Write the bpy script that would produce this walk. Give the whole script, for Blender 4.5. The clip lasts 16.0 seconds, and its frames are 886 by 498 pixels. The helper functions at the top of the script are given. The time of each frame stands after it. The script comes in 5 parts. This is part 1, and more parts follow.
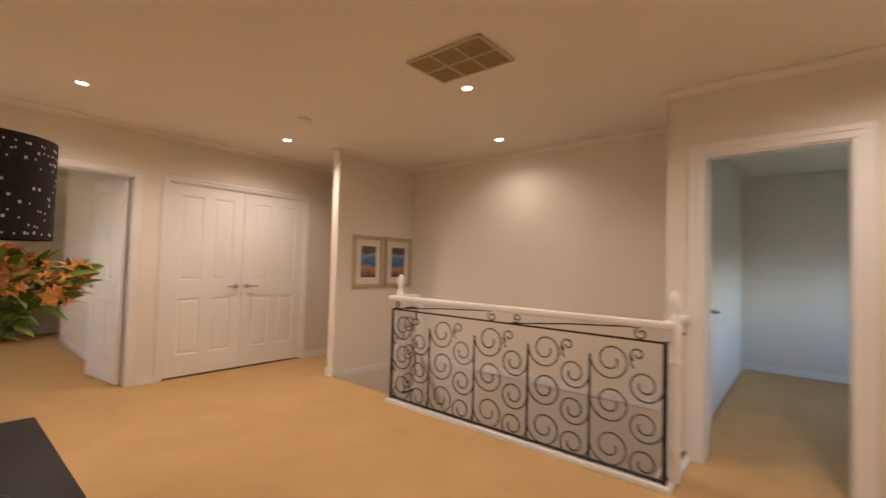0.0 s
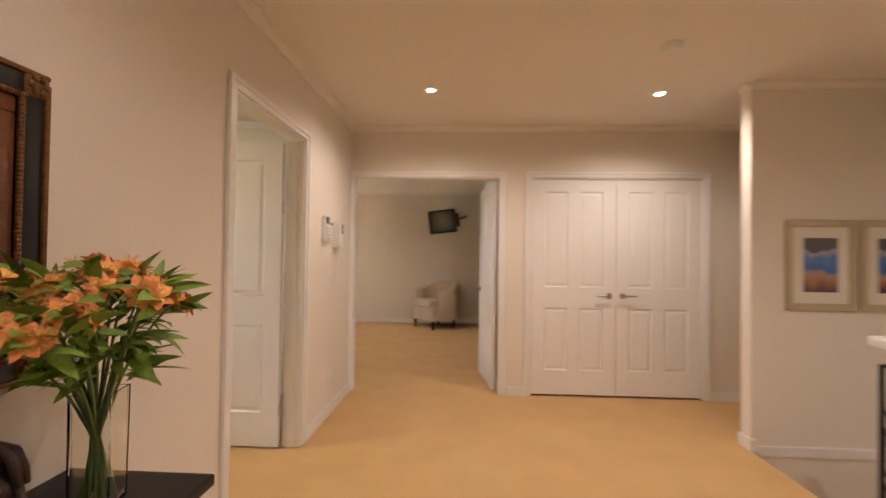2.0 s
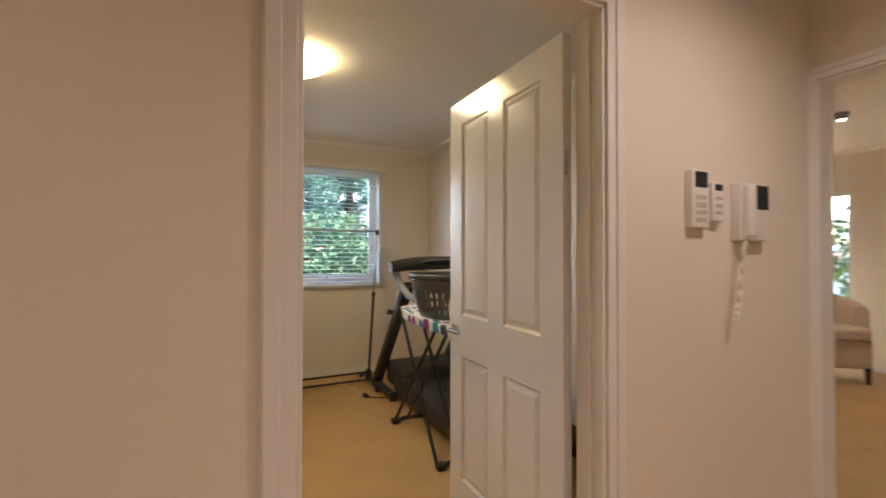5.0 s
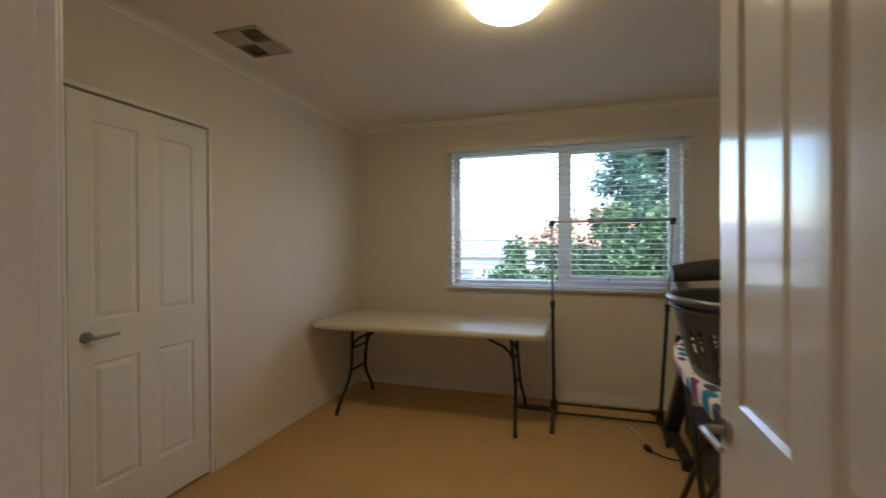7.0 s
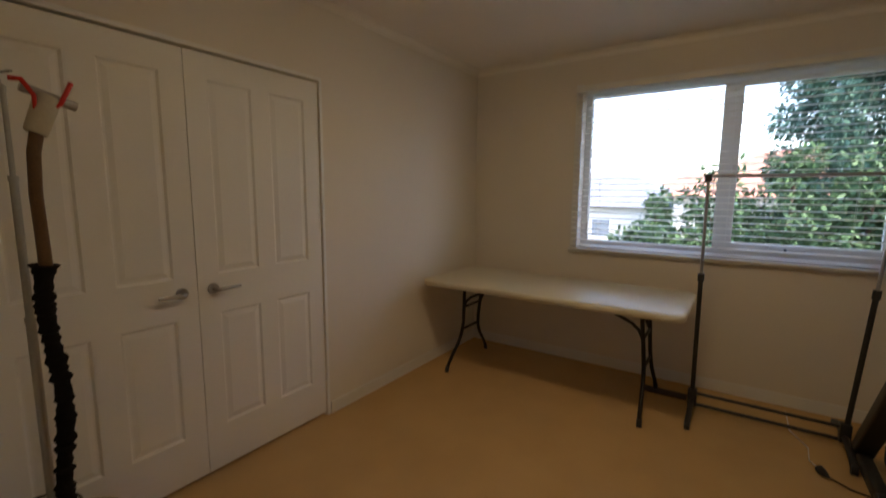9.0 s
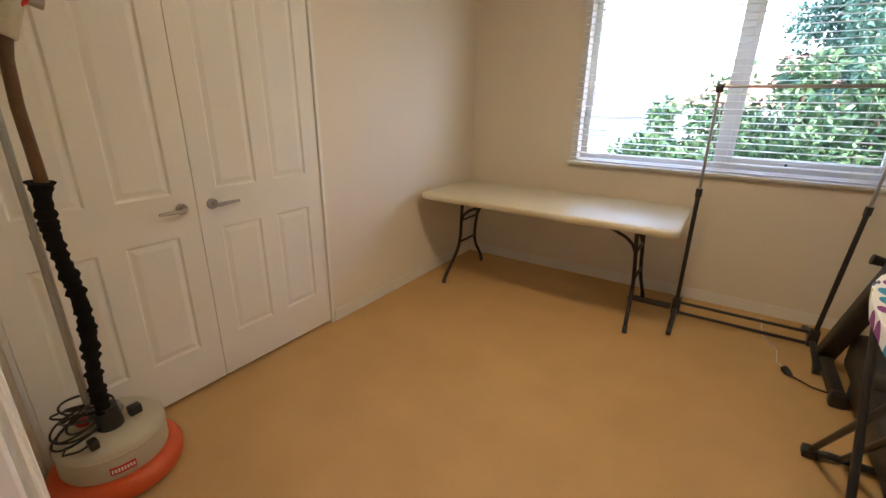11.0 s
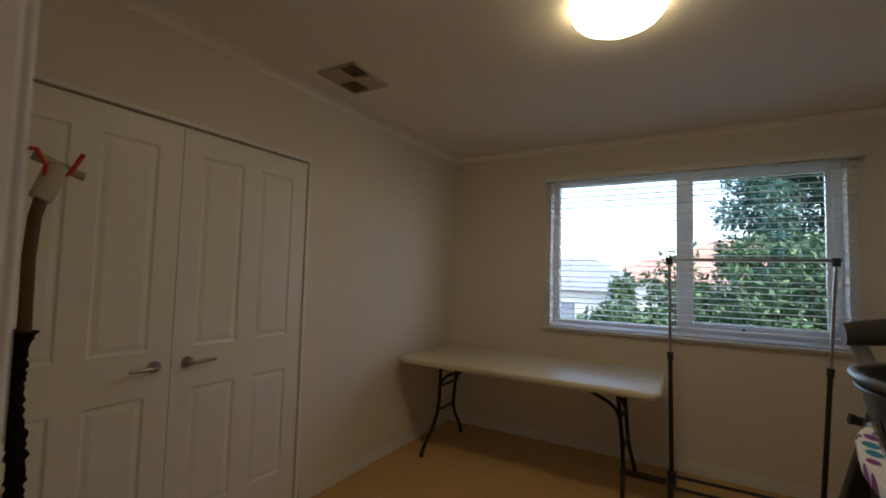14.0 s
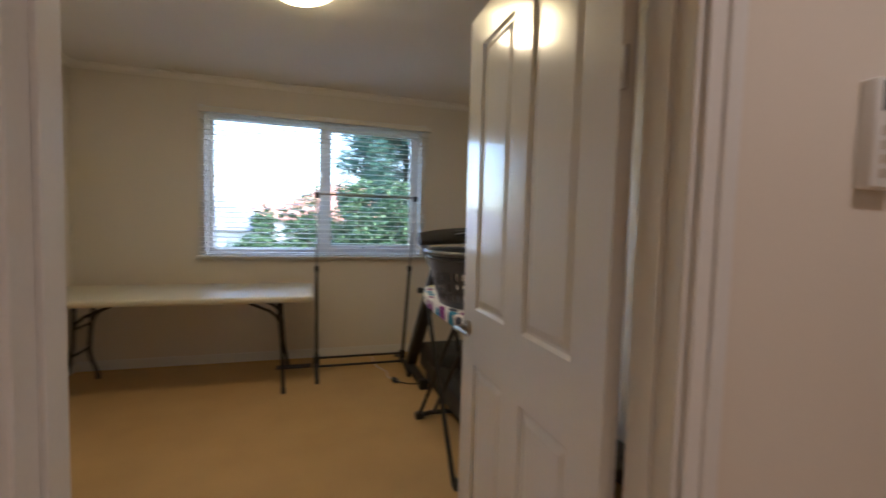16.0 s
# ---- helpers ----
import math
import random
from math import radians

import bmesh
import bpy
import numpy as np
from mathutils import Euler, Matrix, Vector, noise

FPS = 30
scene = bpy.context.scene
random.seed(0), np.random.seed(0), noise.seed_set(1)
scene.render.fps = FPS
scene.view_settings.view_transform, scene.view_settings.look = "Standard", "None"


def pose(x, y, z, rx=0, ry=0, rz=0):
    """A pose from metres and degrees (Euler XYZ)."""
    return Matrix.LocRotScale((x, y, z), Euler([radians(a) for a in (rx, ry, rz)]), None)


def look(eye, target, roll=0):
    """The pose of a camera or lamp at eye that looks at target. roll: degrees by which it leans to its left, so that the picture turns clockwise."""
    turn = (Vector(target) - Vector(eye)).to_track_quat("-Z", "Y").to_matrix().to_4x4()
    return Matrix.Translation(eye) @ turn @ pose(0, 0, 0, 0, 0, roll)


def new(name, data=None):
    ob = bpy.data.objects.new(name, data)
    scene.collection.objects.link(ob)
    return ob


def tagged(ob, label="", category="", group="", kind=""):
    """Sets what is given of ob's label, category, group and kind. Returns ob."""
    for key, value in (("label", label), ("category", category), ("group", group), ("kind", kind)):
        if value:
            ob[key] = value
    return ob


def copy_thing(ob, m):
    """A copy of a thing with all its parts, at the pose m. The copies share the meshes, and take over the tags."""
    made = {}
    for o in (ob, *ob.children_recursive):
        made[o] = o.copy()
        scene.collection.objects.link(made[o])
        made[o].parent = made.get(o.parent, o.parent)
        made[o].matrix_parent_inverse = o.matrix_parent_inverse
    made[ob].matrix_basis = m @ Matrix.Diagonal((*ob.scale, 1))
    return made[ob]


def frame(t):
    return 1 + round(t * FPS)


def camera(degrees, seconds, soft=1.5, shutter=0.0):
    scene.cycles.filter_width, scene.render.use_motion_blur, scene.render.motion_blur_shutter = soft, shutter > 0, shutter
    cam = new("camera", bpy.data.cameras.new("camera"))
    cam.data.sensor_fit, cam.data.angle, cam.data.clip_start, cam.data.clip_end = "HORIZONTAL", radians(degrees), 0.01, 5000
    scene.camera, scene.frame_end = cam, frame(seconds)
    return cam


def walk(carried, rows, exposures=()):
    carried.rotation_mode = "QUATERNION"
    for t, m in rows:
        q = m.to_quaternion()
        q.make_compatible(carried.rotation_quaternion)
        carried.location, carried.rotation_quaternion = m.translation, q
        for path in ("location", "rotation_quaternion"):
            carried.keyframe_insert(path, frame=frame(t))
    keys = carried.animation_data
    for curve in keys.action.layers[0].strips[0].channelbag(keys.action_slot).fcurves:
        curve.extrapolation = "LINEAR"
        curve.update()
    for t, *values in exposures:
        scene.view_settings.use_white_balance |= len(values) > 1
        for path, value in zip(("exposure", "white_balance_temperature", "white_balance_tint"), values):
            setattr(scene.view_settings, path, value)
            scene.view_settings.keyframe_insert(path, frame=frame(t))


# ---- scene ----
cam = camera(91.6, 16.0, shutter=0.5)

# the film camera opens up in the hall and closes down towards the window
EXPOSURES = [(0, 4.45, 6250, 12), (1.5, 4.55, 6150, 12), (2.5, 4.5, 6100, 12), (3.7, 4.42, 6100, 12), (5.8, 3.68, 6100, 12), (6.5, 3.36, 5900, 10), (7.0, 3.18, 5950, 10), (8.5, 2.84, 6350, 15), (9.2, 2.84, 6400, 16),
             (11.3, 4.22, 6150, 15), (12.0, 3.7, 6150, 14), (12.5, 3.45, 6100, 13), (13.0, 2.95, 6050, 12), (14.0, 2.55, 6000, 12), (14.5, 2.42, 5700, 12), (15.0, 2.75, 5500, 12), (15.5, 3.15, 5550, 12), (16.0, 3.32, 5650, 12)]   # seconds, stops, kelvin, tint
PATH = [
    (0, (0.151, 0.59, 1.272), (1.685, 1.872, 1.342), 1.6),
    (0.5, (0.438, 0.722, 1.283), (1.641, 2.318, 1.345), 1.2),
    (1, (0.683, 0.955, 1.283), (1.454, 2.8, 1.337), 1.1),
    (1.5, (0.889, 1.203, 1.282), (1.26, 3.168, 1.327), 0.9),
    (2, (1.089, 1.499, 1.301), (0.993, 3.496, 1.334), 0.8),
    (2.5, (1.193, 1.793, 1.315), (0.72, 3.736, 1.34), 0.8),
    (3, (1.262, 2.123, 1.319), (0.468, 3.958, 1.345), 0.8),
    (3.5, (1.29, 2.434, 1.314), (0.193, 4.105, 1.343), 0.6),
    (3.7, (1.25, 2.561, 1.307), (0.043, 4.155, 1.336), 0.7),
    (5.8, (0.701, 3.726, 1.308), (-1.269, 4.07, 1.328), -0.3),
    (6, (0.607, 3.796, 1.314), (-1.383, 4.001, 1.33), -0.3),
    (6.5, (0.398, 3.92, 1.324), (-1.591, 3.709, 1.327), -0.6),
    (7, (0.206, 4.015, 1.36), (-1.706, 3.427, 1.345), -0.3),
    (7.5, (0.045, 4.002, 1.38), (-1.792, 3.211, 1.361), -0.0),
    (8, (-0.037, 4.025, 1.419), (-1.758, 3.006, 1.402), 0.0),
    (8.5, (-0.063, 4.023, 1.434), (-1.722, 2.907, 1.383), 0.1),
    (9, (-0.094, 4.005, 1.428), (-1.733, 2.888, 1.168), 0.4),
    (9.2, (-0.097, 4.018, 1.435), (-1.713, 2.898, 1.068), 0.4),
    (11.3, (-0.064, 3.967, 1.453), (-1.644, 2.937, 0.79), 0.8),
    (11.5, (-0.057, 3.972, 1.451), (-1.677, 2.941, 0.892), 0.9),
    (12, (-0.047, 3.993, 1.461), (-1.732, 2.954, 1.175), 1.1),
    (12.5, (-0.047, 4.006, 1.467), (-1.754, 2.967, 1.403), 1.3),
    (13, (-0.039, 4.015, 1.478), (-1.747, 2.981, 1.581), 1.4),
    (13.5, (-0.048, 3.999, 1.464), (-1.758, 2.973, 1.616), 1.5),
    (14, (0.011, 3.98, 1.403), (-1.714, 2.975, 1.517), 1.6),
    (14.5, (0.164, 3.912, 1.366), (-1.694, 3.173, 1.397), 1.8),
    (15, (0.324, 3.909, 1.34), (-1.646, 3.57, 1.301), 1.7),
    (15.5, (0.458, 3.867, 1.316), (-1.538, 3.933, 1.218), 1.3),
    (16, (0.552, 3.787, 1.313), (-1.356, 4.377, 1.198), 1.6),
]
walk(cam, [(t, look(eye, target, roll)) for t, eye, target, roll in PATH], EXPOSURES)


# ---- world, sun, lamps ----
world = bpy.data.worlds.new("sky")
scene.world = world
world.use_nodes = True
wn = world.node_tree
sky = wn.nodes.new("ShaderNodeTexSky")
sky.sky_type, sky.sun_disc = "NISHITA", False
sky.sun_elevation, sky.sun_rotation = radians(40), radians(20)
sky.air_density, sky.dust_density = 1.0, 2.2
bg = wn.nodes["Background"]
bg.inputs[1].default_value = 0.15
wn.links.new(sky.outputs[0], bg.inputs[0])

sun = new("sun", bpy.data.lights.new("sun", "SUN"))
sun.data.energy, sun.data.angle, sun.data.color = 1.0, radians(12), (1, 0.95, 0.88)
sun.matrix_world = look((0, 0, 30), (-12, -33, 0))

# the last three are unseen, added to brighten the near part of the hall
DOWNLIGHTS = [(0.83, 4.67, 1.05), (2.53, 4.76, 1.1), (3.77, 2.92, 0.36), (2.57, 2.43, 1.0), (0.95, 2.2, 0.45), (1.0, -0.4, 0.9), (2.6, 0.2, 1.0)]   # x, y, share of power
CEIL = 2.535
DOWN_W, STUDY_W = 2.3, 0.58


# ---- materials ----
def mat(name, color, rough=0.6, metal=0.0, var=0.06, scale=6.0, fine=120.0, bump=0.05, bump_scale=200.0, spec=0.5, coat=0.0, obvar=0.0):
    """A painted, woven or metal surface: broad tone drift, fine grain and relief."""
    m = bpy.data.materials.new(name)
    m.use_nodes = True
    nt = m.node_tree
    b = nt.nodes["Principled BSDF"]
    b.inputs["Roughness"].default_value = rough
    b.inputs["Metallic"].default_value = metal
    b.inputs["Specular IOR Level"].default_value = spec
    b.inputs["Coat Weight"].default_value = coat
    co = nt.nodes.new("ShaderNodeTexCoord")
    n1 = nt.nodes.new("ShaderNodeTexNoise")
    n1.inputs["Scale"].default_value, n1.inputs["Detail"].default_value = scale, 4
    n2 = nt.nodes.new("ShaderNodeTexNoise")
    n2.inputs["Scale"].default_value, n2.inputs["Detail"].default_value = fine, 2
    for n in (n1, n2):
        nt.links.new(co.outputs["Object"], n.inputs["Vector"])
    add = nt.nodes.new("ShaderNodeMath")
    add.operation = "MULTIPLY_ADD"
    add.inputs[1].default_value, add.inputs[2].default_value = 0.5, 0.0
    nt.links.new(n2.outputs["Fac"], add.inputs[0])
    mix2 = nt.nodes.new("ShaderNodeMath")
    mix2.operation = "MULTIPLY_ADD"
    mix2.inputs[1].default_value = 0.5
    nt.links.new(n1.outputs["Fac"], mix2.inputs[0])
    nt.links.new(add.outputs[0], mix2.inputs[2])
    ramp = nt.nodes.new("ShaderNodeValToRGB")
    ramp.color_ramp.elements[0].position, ramp.color_ramp.elements[1].position = 0.3, 0.7
    c = Vector(color)
    ramp.color_ramp.elements[0].color = (*(c * (1 - var)), 1)
    ramp.color_ramp.elements[1].color = (*(c * (1 + var)), 1)
    nt.links.new(mix2.outputs[0], ramp.inputs[0])
    out = ramp.outputs[0]
    if obvar:
        oi = nt.nodes.new("ShaderNodeObjectInfo")
        hsv = nt.nodes.new("ShaderNodeHueSaturation")
        mr = nt.nodes.new("ShaderNodeMapRange")
        mr.inputs["To Min"].default_value, mr.inputs["To Max"].default_value = 1 - obvar, 1 + obvar
        nt.links.new(oi.outputs["Random"], mr.inputs["Value"])
        nt.links.new(mr.outputs[0], hsv.inputs["Value"])
        nt.links.new(out, hsv.inputs["Color"])
        out = hsv.outputs[0]
    nt.links.new(out, b.inputs["Base Color"])
    if bump:
        n3 = nt.nodes.new("ShaderNodeTexNoise")
        n3.inputs["Scale"].default_value, n3.inputs["Detail"].default_value = bump_scale, 3
        nt.links.new(co.outputs["Object"], n3.inputs["Vector"])
        bp = nt.nodes.new("ShaderNodeBump")
        bp.inputs["Strength"].default_value, bp.inputs["Distance"].default_value = bump, 0.004
        nt.links.new(n3.outputs["Fac"], bp.inputs["Height"])
        nt.links.new(bp.outputs[0], b.inputs["Normal"])
    return m


def glow(name, color, strength):
    m = bpy.data.materials.new(name)
    m.use_nodes = True
    b = m.node_tree.nodes["Principled BSDF"]
    b.inputs["Base Color"].default_value = (0.8, 0.8, 0.8, 1)
    b.inputs["Emission Color"].default_value = (*color, 1)
    b.inputs["Emission Strength"].default_value = strength
    return m


def glass(name, color=(1, 1, 1), rough=0.0, ior=1.45):
    m = bpy.data.materials.new(name)
    m.use_nodes = True
    b = m.node_tree.nodes["Principled BSDF"]
    b.inputs["Base Color"].default_value = (*color, 1)
    b.inputs["Transmission Weight"].default_value = 1
    b.inputs["Roughness"].default_value, b.inputs["IOR"].default_value = rough, ior
    return m


M_WALL = mat("wall_paint", (0.77, 0.71, 0.62), 0.75, var=0.02, scale=2.0, bump=0.06, bump_scale=160)
M_CEIL = mat("ceiling_paint", (0.84, 0.79, 0.71), 0.85, var=0.02, scale=1.5, bump=0.04, bump_scale=120)
M_TRIM = mat("trim_gloss_paint", (0.80, 0.785, 0.755), 0.35, var=0.02, scale=3, bump=0.03, bump_scale=60)
M_DOOR = mat("door_satin_paint", (0.80, 0.78, 0.74), 0.42, spec=0.4, var=0.02, scale=3, bump=0.05, bump_scale=45)
M_GLOSSDOOR = mat("door_gloss_paint", (0.80, 0.79, 0.775), 0.17, spec=0.9, coat=0.4, var=0.02, scale=3, bump=0.05, bump_scale=45)
M_CARPET = mat("beige_carpet", (0.59, 0.388, 0.178), 0.95, var=0.10, scale=3.0, fine=350, bump=0.6, bump_scale=420, spec=0.1)
M_CHROME = mat("satin_nickel", (0.40, 0.38, 0.36), 0.32, 1.0, var=0.04, bump=0)
M_IRON = mat("black_iron", (0.025, 0.022, 0.020), 0.45, 0.6, var=0.2, bump=0.15, bump_scale=150)
M_BLACK = mat("black_plastic", (0.02, 0.02, 0.022), 0.4, var=0.15, bump=0.1)
M_WHITEPL = mat("white_plastic", (0.78, 0.77, 0.74), 0.4, var=0.02, bump=0)
M_TABLE = mat("cream_plastic_table", (0.72, 0.67, 0.53), 0.35, var=0.04, scale=4, bump=0.25, bump_scale=90)
M_LACQUER = mat("black_lacquer", (0.010, 0.009, 0.009), 0.45, spec=0.2, var=0.3, bump=0.1, bump_scale=30)
M_DARK = mat("dark_void", (0.03, 0.028, 0.025), 0.9, var=0.1)


# ---- mesh helpers ----
def box(bm, x0, x1, y0, y1, z0, z1, bevel=0.0, seg=2):
    r = bmesh.ops.create_cube(bm, size=1)
    bmesh.ops.transform(bm, matrix=Matrix.LocRotScale(((x0 + x1) / 2, (y0 + y1) / 2, (z0 + z1) / 2), None, (abs(x1 - x0), abs(y1 - y0), abs(z1 - z0))), verts=r["verts"])
    if bevel:
        ed = list({e for v in r["verts"] for e in v.link_edges})
        bmesh.ops.bevel(bm, geom=ed, offset=bevel, segments=seg, affect="EDGES", profile=0.5)
    return bm


def cyl(bm, p0, p1, r0, r1=None, seg=16):
    p0, p1 = Vector(p0), Vector(p1)
    d = p1 - p0
    m = Matrix.Translation((p0 + p1) / 2) @ d.to_track_quat("Z", "Y").to_matrix().to_4x4()
    bmesh.ops.create_cone(bm, cap_ends=True, segments=seg, radius1=r0, radius2=r0 if r1 is None else r1, depth=d.length, matrix=m)
    return bm


def tube(bm, pts, r, seg=8, closed=False, rz=None):
    """A round bar along pts; r may be one radius or one for each point."""
    pts = [Vector(p) for p in pts]
    n = len(pts)
    rings, up = [], None
    for i, p in enumerate(pts):
        a = pts[(i - 1) % n] if closed or i else pts[i]
        b = pts[(i + 1) % n] if closed or i < n - 1 else pts[i]
        d = (b - a).normalized()
        if up is None:
            up = d.orthogonal().normalized()
        up = (up - d * up.dot(d)).normalized()
        side = d.cross(up)
        rr = r[i] if isinstance(r, (list, tuple)) else r
        rings.append([bm.verts.new(p + up * (math.cos(2 * math.pi * k / seg) * rr) + side * (math.sin(2 * math.pi * k / seg) * rr)) for k in range(seg)])
    for i in range(n if closed else n - 1):
        a, b = rings[i], rings[(i + 1) % n]
        for k in range(seg):
            bm.faces.new((a[k], a[(k + 1) % seg], b[(k + 1) % seg], b[k]))
    if not closed:
        bm.faces.new(rings[0][::-1])
        bm.faces.new(rings[-1])
    return bm


def lathe(bm, prof, seg=24, at=(0, 0, 0)):
    """prof: (radius, z) from bottom to top, turned about a vertical axis."""
    rings = []
    for r, z in prof:
        rings.append([bm.verts.new((at[0] + math.cos(2 * math.pi * k / seg) * max(r, 1e-4), at[1] + math.sin(2 * math.pi * k / seg) * max(r, 1e-4), at[2] + z)) for k in range(seg)])
    for a, b in zip(rings, rings[1:]):
        for k in range(seg):
            bm.faces.new((a[k], a[(k + 1) % seg], b[(k + 1) % seg], b[k]))
    bm.faces.new(rings[0][::-1])
    bm.faces.new(rings[-1])
    return bm


def ball(bm, c, r, sx=1, sy=1, sz=1, u=16, v=10):
    bmesh.ops.create_uvsphere(bm, u_segments=u, v_segments=v, radius=r, matrix=Matrix.LocRotScale(c, None, (sx, sy, sz)))
    return bm


def arc(c, r, a0, a1, n, plane="xz"):
    out = []
    for i in range(n + 1):
        a = radians(a0 + (a1 - a0) * i / n)
        u, w = r * math.cos(a), r * math.sin(a)
        out.append(Vector((c[0] + u, c[1], c[2] + w)) if plane == "xz" else Vector((c[0] + u, c[1] + w, c[2])) if plane == "xy" else Vector((c[0], c[1] + u, c[2] + w)))
    return out


def part(name, bm, material, parent=None, label="", smooth=0, kind=""):
    """Links a bmesh as one mesh object, under parent if given. smooth: the angle under which edges are soft."""
    me = bpy.data.meshes.new(name)
    bmesh.ops.recalc_face_normals(bm, faces=bm.faces)
    if smooth:
        for f in bm.faces:
            f.smooth = True
        for e in bm.edges:
            if len(e.link_faces) == 2 and e.calc_face_angle(0) > radians(smooth):
                e.smooth = False
    bm.to_mesh(me)
    bm.free()
    me.materials.append(material)
    ob = new(name, me)
    if parent:
        ob.parent = parent
    if label or kind:
        tagged(ob, label, kind=kind)
    return ob


def thing(name, label, category, m=None, group="", kind=""):
    ob = new(name)
    ob.empty_display_size = 0.1
    if m is not None:
        ob.matrix_basis = m
    return tagged(ob, label, category, group, kind)


B = bmesh.new


def struct(name, boxes, material, label="", category=""):
    bm = B()
    for b in boxes:
        box(bm, *b)
    return tagged(part(name, bm, material), label, category, kind="structure")


# ---- structure ----
HALL_E = 4.29      # far wall of the stairwell
WT = 0.115         # wall between hall and study
WX = -3.712        # inner face of the study's window wall
CY = 1.918         # closet wall of the study
SN = 5.47          # study's north wall
D0, D1, DH = 3.472, 4.388, 2.085  # study doorway
BY = 5.6           # wall with bedroom doorway and linen cupboard
LX0, LX1 = 1.718, 3.315           # linen cupboard
RX = 3.5           # wall with the far bedroom's doorway
R0, R1 = 0.36, 1.11
CLX0, CLX1 = -1.842, -0.348       # study closet
W0, W1, WZ0, WZ1 = 2.905, 4.845, 0.99, 2.25   # study window opening

struct("floor", [(-3.9, 2.9, -1.6, 12.2, -0.25, 0), (2.9, 3.06, 3.5, 12.2, -0.25, 0), (3.06, 7.5, 4.67, 12.2, -0.25, 0), (2.9, 7.5, -1.6, 1.19, -0.25, 0)], M_CARPET, "beige cut-pile carpet over the whole upper storey", "floor")
struct("ceiling", [(-3.9, 7.5, -1.6, 12.2, CEIL, CEIL + 0.15)], M_CEIL, "flat painted plaster ceiling", "ceiling")
struct("wall_west", [(-WT, 0, -1.6, D0, 0, CEIL), (-WT, 0, D1, BY + 0.12, 0, CEIL), (-WT, 0, D0, D1, DH, CEIL)], M_WALL, "off-white painted hall wall with study doorway", "wall")
struct("wall_north", [(0, 1.437, BY, BY + 0.12, 2.06, CEIL), (1.437, LX0, BY, BY + 0.12, 0, CEIL), (LX0, LX1, BY, BY + 0.12, 2.062, CEIL), (LX1, 7.5, BY, BY + 0.12, 0, CEIL)], M_WALL, "off-white painted wall with bedroom doorway and cupboard", "wall")
struct("wall_cupboard_back", [(LX0 - 0.13, LX1 + 0.13, BY + 0.6, BY + 0.7, 0, CEIL), (LX0 - 0.13, LX0 - 0.03, BY + 0.12, BY + 0.6, 0, CEIL), (LX1 + 0.03, LX1 + 0.13, BY + 0.12, BY + 0.6, 0, CEIL)], M_WALL, "plain inner walls of the linen cupboard", "wall")
struct("wall_south", [(-WT, 4.9, -1.6, -1.5, 0, CEIL), (6.2, 7.5, -1.6, -1.5, 0, CEIL), (4.9, 6.2, -1.6, -1.5, 0, 0.9), (4.9, 6.2, -1.6, -1.5, 1.6, CEIL)], M_WALL, "plain painted end wall of the hall", "wall")
struct("wall_stub", [(3.066, 7.4, 4.562, 4.67, -2.8, CEIL)], M_WALL, "off-white painted wall end beside the stairs", "wall")
struct("wall_stairwell", [(HALL_E, HALL_E + 0.12, 1.33, 4.562, -2.8, CEIL)], M_WALL, "warm lit painted wall of the stairwell", "wall")
struct("wall_stairwell_south", [(RX, 7.4, 1.22, 1.33, -2.8, CEIL), (2.9, RX, 1.19, 1.30, -2.8, -0.01)], M_WALL, "painted end wall of the stairwell", "wall")
struct("wall_stairwell_west", [(2.8, 2.9, 1.19, 3.5, -2.8, -0.25), (2.8, 3.06, 3.5, 4.67, -2.8, -0.25)], M_WALL, "painted wall under the landing", "wall")
struct("floor_lower", [(2.8, 7.4, 1.19, 4.67, -2.9, -2.8)], M_CARPET, "beige carpet at the foot of the stairs", "floor")
struct("wall_east", [(RX, RX + 0.11, R1, 1.22, 0, CEIL), (RX, RX + 0.11, -1.5, R0, 0, CEIL), (RX, RX + 0.11, R0, R1, 2.06, CEIL)], M_WALL, "off-white painted wall with doorway", "wall")
struct("wall_corridor_end", [(7.4, 7.5, 4.67, BY, 0, CEIL)], M_WALL, "plain painted wall", "wall")

# study
struct("wall_study_window", [(WX - 0.2, WX, CY - 0.8, W0, -0.25, CEIL), (WX - 0.2, WX, W1, SN + 0.12, -0.25, CEIL), (WX - 0.2, WX, W0, W1, -0.25, WZ0), (WX - 0.2, WX, W0, W1, WZ1, CEIL)], M_WALL, "off-white painted wall round the study window", "wall")
struct("wall_study_closet", [(WX, CLX0, CY - 0.1, CY, 0, CEIL), (CLX1, -WT, CY - 0.1, CY, 0, CEIL), (CLX0, CLX1, CY - 0.1, CY, 2.068, CEIL), (WX, -WT, CY - 0.8, CY - 0.7, 0, CEIL)], M_WALL, "off-white painted wall with built-in closet", "wall")
struct("wall_study_north", [(WX, -WT, SN, SN + 0.12, 0, CEIL)], M_WALL, "plain off-white painted wall", "wall")

